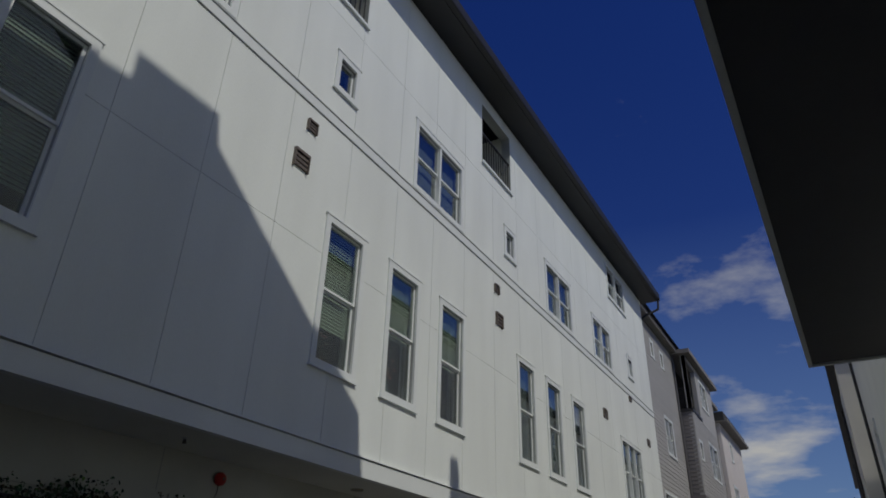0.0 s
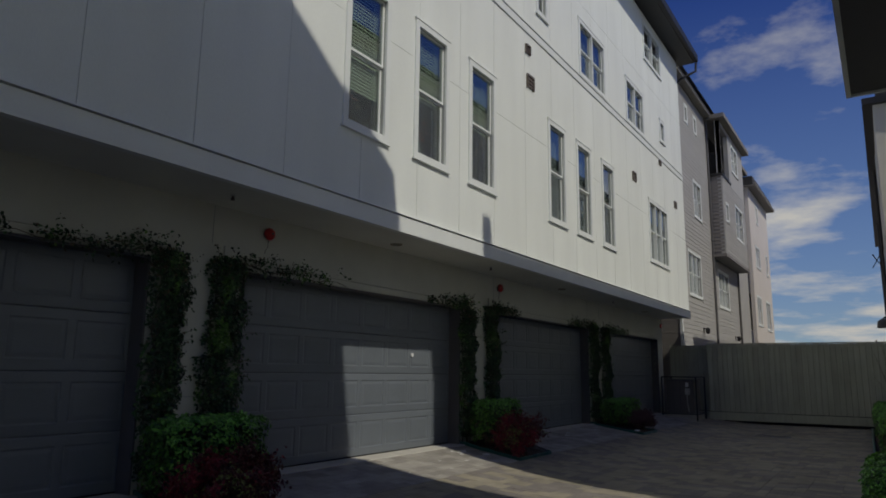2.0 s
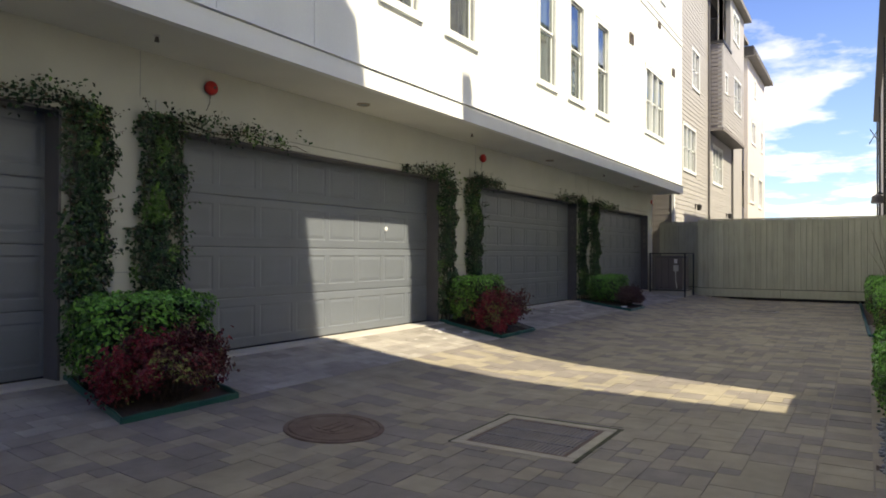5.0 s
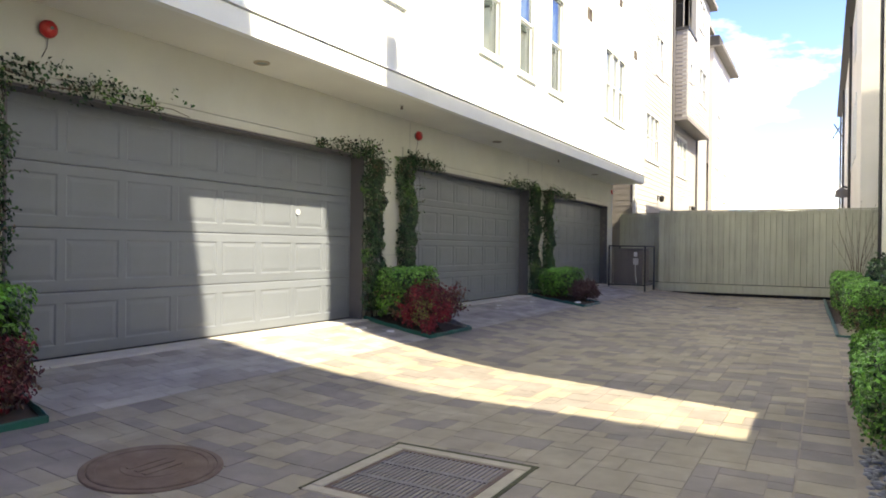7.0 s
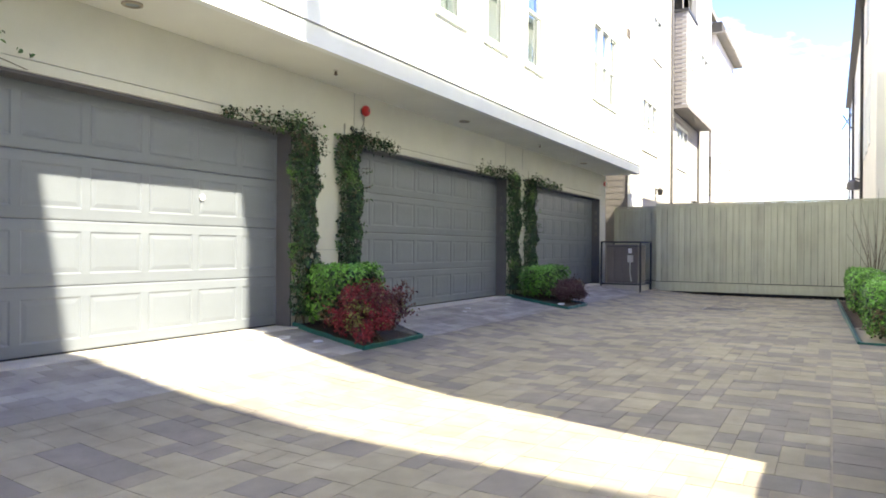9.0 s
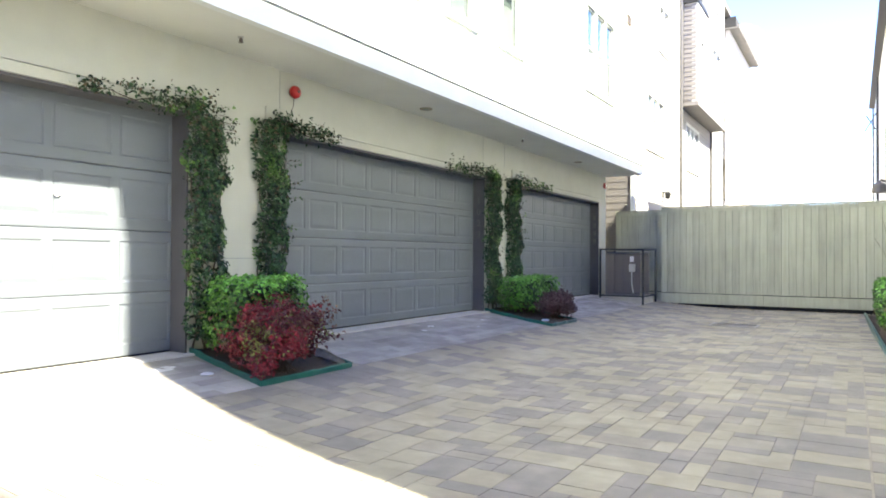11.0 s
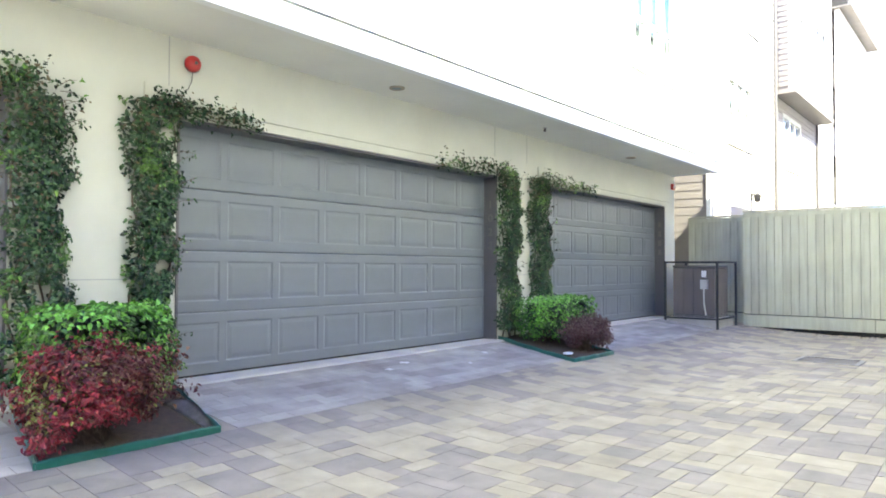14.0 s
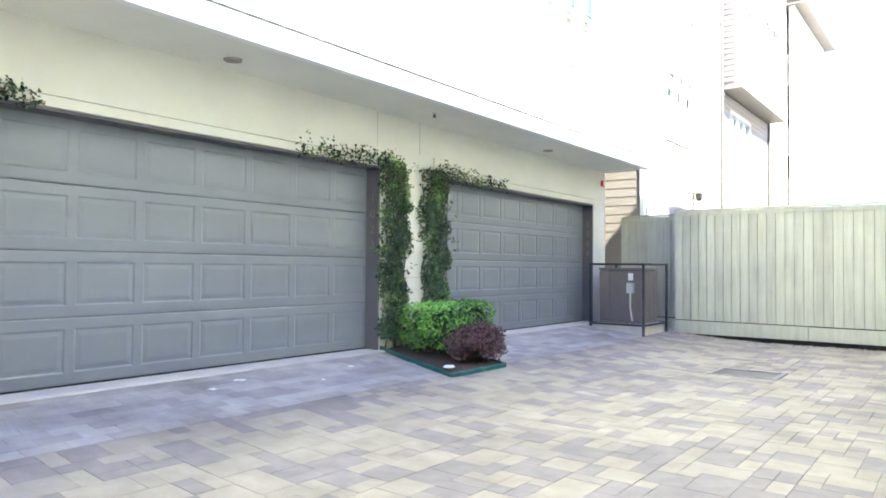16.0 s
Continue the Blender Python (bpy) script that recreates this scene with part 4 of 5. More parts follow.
part("ring", lathe(bmesh.new(), (-3.83, 5.83, mz - 0.05), (0, 0, 1), [(0, 0.41), (0.05, 0.41), (0.053, 0.402), (0.053, 0.375), (0.044, 0.372)], 40), M_RUST, mh)
bm = lathe(bmesh.new(), (-3.83, 5.83, mz - 0.045), (0, 0, 1), [(0, 0.368), (0.048, 0.368), (0.052, 0.36), (0.052, 0.32), (0.047, 0.315), (0.047, 0.19), (0.051, 0.185), (0.051, 0.0)], 40)
part("lid", bm, M_RUST, mh)
for a in (-0.5, 0.1, 0.7):
    box_part("rib", -3.83 - 0.02 + a * 0.12, -3.83 + 0.02 + a * 0.12, 5.83 - 0.13, 5.83 + 0.13, mz + 0.003, mz + 0.011, M_RUST, mh)

mh.rotation_euler = (0, radians(3.4), 0)

# ---- fixtures of the white house ----
def alarm_bell(y, z, r):
    b = thing("alarm_bell", "round red fire alarm bell on the stucco wall", "alarm bell", "alarm bells", at=(WX, y, z))
    part("mount", lathe(bmesh.new(), (WX, y, z), (1, 0, 0), [(0, r * 0.75), (0.03, r * 0.75), (0.035, r * 0.6)]), M_GREYM, b)
    part("gong", lathe(bmesh.new(), (WX, y, z), (1, 0, 0), [(0.036, r), (0.05, r * 1.03), (0.075, r * 0.96), (0.095, r * 0.75), (0.105, r * 0.4), (0.108, 0.0)], 28), M_BELL, b, smooth=True)
    part("cable", tube(bmesh.new(), [(WX + 0.012, y + 0.02, z - r * 0.8), (WX + 0.014, y + 0.012, z - r - 0.08), (WX + 0.012, y - 0.03, z - r - 0.17), (WX + 0.012, y - 0.09, z - r - 0.25)], 0.004, 6), M_GREYM, b)
    part("nut", lathe(bmesh.new(), (WX, y, z), (1, 0, 0), [(0.106, r * 0.2), (0.118, r * 0.2), (0.12, 0)], 8), M_GREYM, b)


alarm_bell(0.25, 3.42, 0.078)
alarm_bell(6.645, 3.42, 0.078)
alarm_bell(13.02, 3.41, 0.078)
box_ob = thing("alarm_strobe", "small red alarm strobe at the wall's corner", "alarm strobe", at=(WX, 25.19, 3.38))
part("housing", box(bmesh.new(), WX, WX + 0.06, 25.13, 25.25, 3.31, 3.45, 0.012), M_BELL, box_ob)
part("lens", box(bmesh.new(), WX + 0.06, WX + 0.075, 25.16, 25.22, 3.34, 3.42, 0.004), M_LABEL, box_ob)

for y in (2.4, 8.95, 15.48, 22.1):
    l = thing("recessed_light", "round recessed soffit light, switched off", "ceiling light", "soffit lights", at=(-6.02, y, SOFF))
    part("trim_ring", lathe(bmesh.new(), (-6.02, y, SOFF + 0.012), (0, 0, -1), [(0, 0.095), (0.014, 0.095), (0.02, 0.085), (0.02, 0.066), (0.004, 0.064)], 28), M_RIM, l)
    part("lens", lathe(bmesh.new(), (-6.02, y, SOFF + 0.008), (0, 0, -1), [(0, 0.063), (0.006, 0.063), (0.008, 0)], 24), M_CURTAIN, l)
for y in (5.6, 11.7, 18.6):
    s = thing("sprinkler_head", "small brass sprinkler head under the soffit", "sprinkler", "sprinklers", at=(-5.85, y, SOFF))
    part("escutcheon", lathe(bmesh.new(), (-5.85, y, SOFF + 0.011), (0, 0, -1), [(0, 0.035), (0.012, 0.03), (0.014, 0)], 16), M_CHROME, s)
    part("deflector", tube(bmesh.new(), [(-5.85, y, SOFF - 0.003), (-5.85, y, SOFF - 0.05)], 0.014, 8, 1.8), M_VENT, s)

for y, z, s in ((-0.2, 8.2, 0.1), (-0.1, 7.53, 0.15), (6.33, 8.2, 0.1), (6.21, 7.53, 0.15), (12.42, 8.2, 0.1), (12.52, 7.52, 0.15), (19.4, 7.27, 0.14), (22.25, 8.45, 0.09), (24.0, 7.42, 0.12)):
    v = thing("wall_vent", "small brown metal exhaust vent on the white wall", "vent", "wall vents", at=(FX, y, z))
    part("hood", boxes([(FX, FX + 0.05, y - s, y + s, z + s * 0.7, z + s), (FX, FX + 0.05, y - s, y - s + 0.015, z - s, z + s * 0.7), (FX, FX + 0.05, y + s - 0.015, y + s, z - s, z + s * 0.7)]), M_VENT, v)
    for k in range(3):
        zz = z - s + s * 0.5 * (k + 0.5)
        box_part("louver", FX, FX + 0.03, y - s + 0.016, y + s - 0.016, zz, zz + s * 0.28, M_VENT, v)

# stucco reveals on the ground floor wall
for a, b in GARAGES:
    tr = thing("door_casing", "raised cream stucco casing round a garage door", "trim", "door casings", kind="structure", at=(WX, a, HEAD))
    box_part("casing_head", WX, WX + 0.028, a - 0.33, b + 0.33, HEAD + 0.11, HEAD + 0.27, M_CREAM, tr)
    box_part("casing_lip", WX, WX + 0.036, a - 0.02, b + 0.02, HEAD + 0.004, HEAD + 0.10, M_CREAM, tr)
for y in (5.8, 12.81, 18.05, 18.95):
    box_ = box(bmesh.new(), WX, WX + 0.004, y - 0.004, y + 0.004, HEAD + 0.28, SOFF)
    tagged(mesh_ob("control_joint", box_, M_SEAM), "thin vertical control joint in the stucco", "joint", "control joints", kind="structure")
for y0_, y1_ in ((5.03, 6.28), (11.53, 12.87), (18.13, 19.57)):
    box_ = box(bmesh.new(), WX, WX + 0.005, y0_, y1_, 1.375, 1.385)
    tagged(mesh_ob("control_joint", box_, M_SEAM), "thin level control joint in the stucco", "joint", "control joints", kind="structure")


def house_number(y, digits, z):
    plate = thing("house_number", "dark raised house number digits on the door jamb", "house number", "house numbers", at=(-6.5, y, z))
    for k, ch in enumerate(digits):
        cu = bpy.data.curves.new("digit", "FONT")
        cu.body, cu.size, cu.extrude, cu.align_x = ch, 0.165, 0.004, "CENTER"
        ob = bpy.data.objects.new("digit", cu)
        scene.collection.objects.link(ob)
        dg = bpy.context.evaluated_depsgraph_get()
        me = bpy.data.meshes.new_from_object(ob.evaluated_get(dg))
        bpy.data.objects.remove(ob)
        me.materials.clear()
        me.materials.append(M_GREYM)
        o = new("digit", me)
        o.parent = plate
        o.matrix_parent_inverse = plate.matrix_basis.inverted()
        o.matrix_basis = pose(-6.50, y - 0.027, z - k * 0.21, 90, 0, 0)


house_number(18.10, "1023", 2.40)
plate2 = thing("house_number", "worn unreadable house number on the door jamb", "house number", "house numbers", at=(-6.5, 24.71, 2.4))
for k in range(4):
    z = 2.42 - k * 0.21
    box_part("digit", -6.53, -6.47, 24.708, 24.716, z, z + 0.12, M_GREYM, plate2)

# small white disc standing slightly off the door panel
st = thing("door_disc", "small white disc on the garage door", "sticker", at=(DX, 10.25, 1.95))
part("disc", lathe(bmesh.new(), (DX + 0.0, 10.28, 1.97), (1, 0, 0), [(0, 0.035), (0.0135, 0.035), (0.0145, 0)], 16), M_LABEL, st)
pp = thing("plastic_lid", "flat pale stone lying by the bed", "stone", "pale stones", at=(-5.6, 11.1, 0.3))
part("body", lathe(bmesh.new(), (-5.62, 11.12, ground_z(-5.62, 11.12)), (0, 0, 1), [(0, 0.05), (0.012, 0.062), (0.022, 0.045), (0.025, 0)], 12), M_LABEL, pp)
p2 = thing("plastic_lid", "flat pale stone lying by the bed", "stone", "pale stones", at=(-5.0, 17.8, 0.3))
part("body", lathe(bmesh.new(), (-5.15, 18.05, ground_z(-5.15, 18.05) + 0.04), (0, 0, 1), [(0, 0.05), (0.012, 0.075), (0.03, 0.06), (0.035, 0)], 12), M_LABEL, p2)

def flower_vase(y, z, seed):
    """A small vase of flowers standing on the inside sill of a window."""
    rs_ = np.random.RandomState(seed)
    f = thing("flower_vase", "small vase of pale flowers on an inside window sill", "vase", "vases in the windows", at=(FX - 0.3, y, z))
    part("vase", lathe(bmesh.new(), (FX - 0.3, y, z), (0, 0, 1), [(0, 0.05), (0.02, 0.06), (0.12, 0.07), (0.2, 0.035), (0.24, 0.045), (0.242, 0)], 14), M_CURTAIN, f)
    bm_ = bmesh.new()
    for k in range(14):
        e = (FX - 0.3 + rs_.normal(0, 0.04), y + rs_.normal(0, 0.12), z + 0.42 + rs_.normal(0, 0.07))
        tube(bm_, [(FX - 0.3, y, z + 0.2), e], 0.004, 4)
        lathe(bm_, e, (0.7, 0, 0.6), [(0, 0.01), (0.012, 0.035), (0.02, 0.03), (0.022, 0)], 7)
    part("bouquet", bm_, material("petal", (0.55, 0.42, 0.30), 0.6, vary=0.2, scale=15, bump=0, island=0.4, tint=(0.4, 0.12, 0.12)), f)
    box_part("inner_sill", FX - 0.42, FX - 0.24, y - 0.4, y + 0.4, z - 0.03, z, M_TRIM, f)


flower_vase(7.25, 4.98, 3)
flower_vase(9.0, 5.02, 4)

# ---- air conditioner in its cage ----
CX0, CX1, CY0, CY1, CZ0, CZ1 = -6.14, -5.04, 24.12, 25.38, 0.38, 1.64
cage = thing("security_cage", "black steel tube cage around an air conditioner", "cage", at=(-5.6, 24.7, 0.3))
for x in (CX0, CX1):
    for y in (CY0, CY1):
        box_part("corner_post", x - 0.022, x + 0.022, y - 0.022, y + 0.022, ground_z(x, y), CZ1, M_GUTTER, cage)
for z in (CZ0 + 0.05, CZ1 - 0.02):
    for y in (CY0, CY1):
        box_part("rail", CX0 + 0.022, CX1 - 0.022, y - 0.018, y + 0.018, z - 0.018, z + 0.018, M_GUTTER, cage)
    for x in (CX0, CX1):
        box_part("rail", x - 0.018, x + 0.018, CY0 + 0.022, CY1 - 0.022, z - 0.018, z + 0.018, M_GUTTER, cage)
for k in range(1, 6):
    yy = CY0 + (CY1 - CY0) * k / 6
    box_part("top_bar", CX0 + 0.02, CX1 - 0.02, yy - 0.008, yy + 0.008, CZ1 - 0.03, CZ1 - 0.014, M_GUTTER, cage)
pad = box(bmesh.new(), -6.2, -5.08, 24.18, 25.34, 0.2, 0.44, 0.015)
tagged(mesh_ob("equipment_pad", pad, M_CONC), "pale concrete pad under the air conditioner", "concrete pad", kind="structure")
ac = thing("air_conditioner", "grey outdoor air conditioning unit with ribbed panels", "air conditioner", at=(-5.62, 24.75, 0.44))
AX0, AX1, AY0, AY1, AZ0, AZ1 = -6.04, -5.16, 24.30, 25.18, 0.44, 1.55
box_part("base_pan", AX0, AX1, AY0, AY1, AZ0, AZ0 + 0.05, M_GREYM, ac)
box_part("core", AX0 + 0.03, AX1 - 0.03, AY0 + 0.03, AY1 - 0.03, AZ0 + 0.05, AZ1 - 0.05, M_BLACK, ac)
box_part("top_cover", AX0 - 0.01, AX1 + 0.01, AY0 - 0.01, AY1 + 0.01, AZ1 - 0.05, AZ1, M_GREYM, ac, bevel=0.012)
for k in range(4):
    a = AX0 + (AX1 - AX0) * k / 4
    box_part("louvre_panel", a + 0.006, a + (AX1 - AX0) / 4 - 0.006, AY0 - 0.004, AY0 + 0.02, AZ0 + 0.06, AZ1 - 0.06, M_ACPANEL, ac)
    b_ = AY0 + (AY1 - AY0) * k / 4
    box_part("louvre_panel", AX1 - 0.02, AX1 + 0.004, b_ + 0.006, b_ + (AY1 - AY0) / 4 - 0.006, AZ0 + 0.06, AZ1 - 0.06, M_ACPANEL, ac)
box_part("disconnect_box", AX1 - 0.26, AX1 - 0.12, AY0 - 0.1, AY0 - 0.006, 1.05, 1.25, M_CHROME, ac, "small grey disconnect box")
box_part("label_plate", AX1 - 0.26, AX1 - 0.16, AY0 - 0.012, AY0 - 0.006, 1.3, 1.44, M_LABEL, ac, "white label plate")
part("conduit", tube(bmesh.new(), [(AX1 - 0.2, AY0 - 0.05, 1.05), (AX1 - 0.2, AY0 - 0.05, 0.75), (AX1 - 0.16, AY0 - 0.04, 0.5)], 0.018), M_CHROME, ac)

# ---- lamps and clutter on the far houses ----
for y, z in ((29.84, 3.5), (36.9, 3.5)):
    wlmp = thing("wall_lantern", "small dark wall lantern on siding", "wall lamp", "wall lanterns", at=(NX, y, z))
    part("bracket", boxes([(NX + 0.02, NX + 0.05, y - 0.05, y + 0.05, z - 0.1, z + 0.1), (NX + 0.05, NX + 0.2, y - 0.015, y + 0.015, z + 0.05, z + 0.08)]), M_GUTTER, wlmp)
    part("shade", lathe(bmesh.new(), (NX + 0.18, y, z + 0.1), (0, 0, -1), [(0, 0.03), (0.06, 0.1), (0.22, 0.08), (0.25, 0.05), (0.26, 0)], 12), M_GUTTER, wlmp)
ant = thing("utility_pole", "far wooden utility pole with a crossarm", "utility pole", at=(3.0, 120, 0))
part("pole", tube(bmesh.new(), [(-0.6, 110, -0.08), (-0.6, 110, 6.6)], 0.14, 8, 0.7), M_TWIG, ant)
part("crossarm", boxes([(-1.7, 0.5, 109.9, 110.1, 5.9, 6.1), (-1.4, 0.2, 109.9, 110.1, 5.2, 5.35)]), M_TWIG, ant)


# ---- plants ----
def leaf_mesh(name, mat, pts, dirs, sizes, parent, seed, label=""):
    """Many small folded leaves; pts their bases, dirs the way they face."""
    rs = np.random.RandomState(seed)
    pts, dirs, sizes = np.array(pts), np.array(dirs), np.array(sizes)
    n = len(pts)
    nrm = dirs + rs.normal(0, 0.55, (n, 3))
    nrm /= np.linalg.norm(nrm, axis=1)[:, None]
    ax = rs.normal(0, 1, (n, 3)) + np.array([0, 0, -0.35])
    ax -= nrm * (ax * nrm).sum(1)[:, None]
    ax /= np.linalg.norm(ax, axis=1)[:, None]
    sd = np.cross(nrm, ax)
    L, W = sizes[:, None], sizes[:, None] * rs.uniform(0.26, 0.36, (n, 1))
    fold = nrm * W * 0.5
    v = np.stack([pts, pts + ax * L * 0.3 + sd * W + fold, pts + ax * L * 0.7 + sd * W * 0.8 + fold, pts + ax * L - nrm * L * 0.12,
                  pts + ax * L * 0.7 - sd * W * 0.8 + fold, pts + ax * L * 0.3 - sd * W + fold], 1).reshape(-1, 3)
    b = np.arange(n)[:, None] * 6
    f = np.concatenate([b + [0, 1, 2, 3], b + [0, 3, 4, 5]], 1).reshape(-1, 4)
    me = bpy.data.meshes.new(name)
    me.from_pydata(v.tolist(), [], f.tolist())
    me.materials.append(mat)
    ob = new(name, me)
    ob.parent = parent
    ob.matrix_parent_inverse = parent.matrix_basis.inverted()
    if label:
        ob["label"] = label
    return ob


def vine(y0, y1, z0, top, run, seed, density=1.0):
    """A trained climber: a column beside the door and a run along its head towards run."""
    rs = np.random.RandomState(seed)
    yc = (y0 + y1) / 2
    w = thing("climbing_vine", "dark green climbing vine trained up the wall beside a garage door", "vine", "vines beside the garage doors", at=(WX + 0.1, yc, z0))
    bm = bmesh.new()
    for k in range(4):
        a = y0 + (y1 - y0) * (k + 0.5) / 4
        path = [(WX + 0.03 + 0.02 * math.sin(i + k), a + 0.05 * math.sin(i * 1.3 + k * 2), z0 - 0.12 + (top - z0) * i / 12) for i in range(13)]
        tube(bm, path, 0.011, 5, 0.5)
    tube(bm, [(WX + 0.05, yc + (run - yc) * i / 10, top - 0.05 + 0.03 * math.sin(i * 1.7 + seed) - 0.03 * i / 10) for i in range(11)], 0.009, 5, 0.4)
    n = int(7600 * density)
    zz = z0 + (top - z0) * rs.rand(n)
    wob = np.array([noise.noise((z * 2.6, seed * 3.1, 0)) + 0.6 * noise.noise((z * 7, seed * 3.1, 3)) for z in zz])
    wob2 = np.array([noise.noise((z * 2.9, seed * 7.7, 4)) + 0.6 * noise.noise((z * 7.5, seed * 5.1, 8)) for z in zz])
    lo = y0 - 0.01 + 0.12 * wob
    hi = y1 - 0.01 + 0.12 * wob2
    u = np.clip(0.5 + rs.normal(0, 0.29, n), -0.12, 1.12)
    yy = lo + (hi - lo) * u
    bulge = 0.04 + 0.16 * np.sqrt(np.clip(1 - (2 * u - 1) ** 2, 0, 1)) * (0.75 + 0.5 * wob)
    xx = WX + 0.02 + np.clip(bulge, 0.03, 0.3) * rs.rand(n) ** 0.6
    # gaps where stems and wall show
    keep = np.array([noise.noise((y * 5, z * 5, seed)) for y, z in zip(yy, zz)]) > -0.40
    P = [np.stack([xx, yy, zz], 1)[keep]]
    D = [np.stack([np.full(n, 1.0), (2 * u - 1) * 0.7, np.full(n, 0.45)], 1)[keep]]
    # loose shoots standing off the column
    for k in range(26):
        z = z0 + (top - z0) * rs.rand()
        side = 1 if rs.rand() < 0.5 else -1
        a = np.array([WX + 0.08, (y1 if side > 0 else y0) - side * 0.06, z])
        e = a + [rs.uniform(-0.02, 0.14), side * rs.uniform(0.07, 0.2), rs.uniform(-0.05, 0.16)]
        tube(bm, [tuple(a), tuple((a + e) / 2 + [0, 0, 0.02]), tuple(e)], 0.0035, 4, 0.5)
        for f in (0.3, 0.5, 0.65, 0.8, 0.92, 1.0):
            P.append((a + (e - a) * f + rs.normal(0, 0.012, 3))[None])
            D.append(np.array([[0.7, side * 0.3, 0.6]]))
    part("stem", bm, M_TWIG, w)
    m = int(760 * density)
    t = rs.rand(m) ** 1.15
    clump = 0.06 * np.array([noise.noise((q * 9, seed, 1)) for q in t])
    thick = 0.13 * (1 - t) ** 0.8 + 0.05
    bare = np.array([noise.noise((q * 11, seed * 2.3, 5)) for q in t]) < -0.02 - 0.55 * (1 - t) ** 1.5
    sprig = 0.10 * np.array([noise.noise((q * 16, seed * 1.3, 9)) for q in t]) * (0.4 + t)
    top_run = np.stack([WX + 0.02 + 0.17 * rs.rand(m), yc + (run - yc) * t + rs.normal(0, 0.04, m), sprig + top - 0.02 + clump - 0.03 * t + thick * np.clip(rs.normal(0, 0.45, m), -1.1, 0.9)], 1)[~bare]
    P.append(top_run)
    D.append(np.tile([1.0, 0, 0.5], (len(top_run), 1)))
    for k in range(5):
        f = rs.rand() * 0.95
        a = np.array([WX + 0.08, yc + (run - yc) * f, top])
        e = a + [rs.uniform(0, 0.12), rs.normal(0, 0.09), rs.uniform(0.07, 0.19)]
        for g in (0.3, 0.5, 0.7, 0.85, 1.0):
            P.append((a + (e - a) * g + rs.normal(0, 0.01, 3))[None])
            D.append(np.array([[0.6, 0, 0.8]]))
    P, D = np.concatenate(P), np.concatenate(D)
    size = rs.uniform(0.026, 0.054, len(P))
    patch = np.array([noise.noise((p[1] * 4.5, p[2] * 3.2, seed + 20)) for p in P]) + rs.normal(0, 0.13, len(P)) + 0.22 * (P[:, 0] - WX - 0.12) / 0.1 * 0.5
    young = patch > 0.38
    dry = ~young & (rs.rand(len(P)) < 0.05 + 0.12 * (P[:, 2] > top - 0.3))
    rest = ~young & ~dry
    leaf_mesh("foliage", M_LEAF, P[rest], D[rest], size[rest], w, seed)
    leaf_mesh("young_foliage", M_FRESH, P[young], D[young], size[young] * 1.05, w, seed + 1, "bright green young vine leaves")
    leaf_mesh("dry_foliage", M_DRY, P[dry], D[dry], size[dry] * 0.9, w, seed + 2, "brown dry vine leaves")
    return w


vine(5.06, 5.42, 0.55, 2.98, 3.4, 11)
vine(5.80, 6.29, 0.55, 3.00, 8.2, 12)
vine(11.50, 11.90, 0.55, 2.98, 10.3, 13)
vine(12.45, 12.86, 0.55, 2.99, 13.75, 14)
vine(18.16, 18.62, 0.55, 2.97, 16.6, 15)
vine(19.05, 19.55, 0.55, 2.96, 21.3, 16)


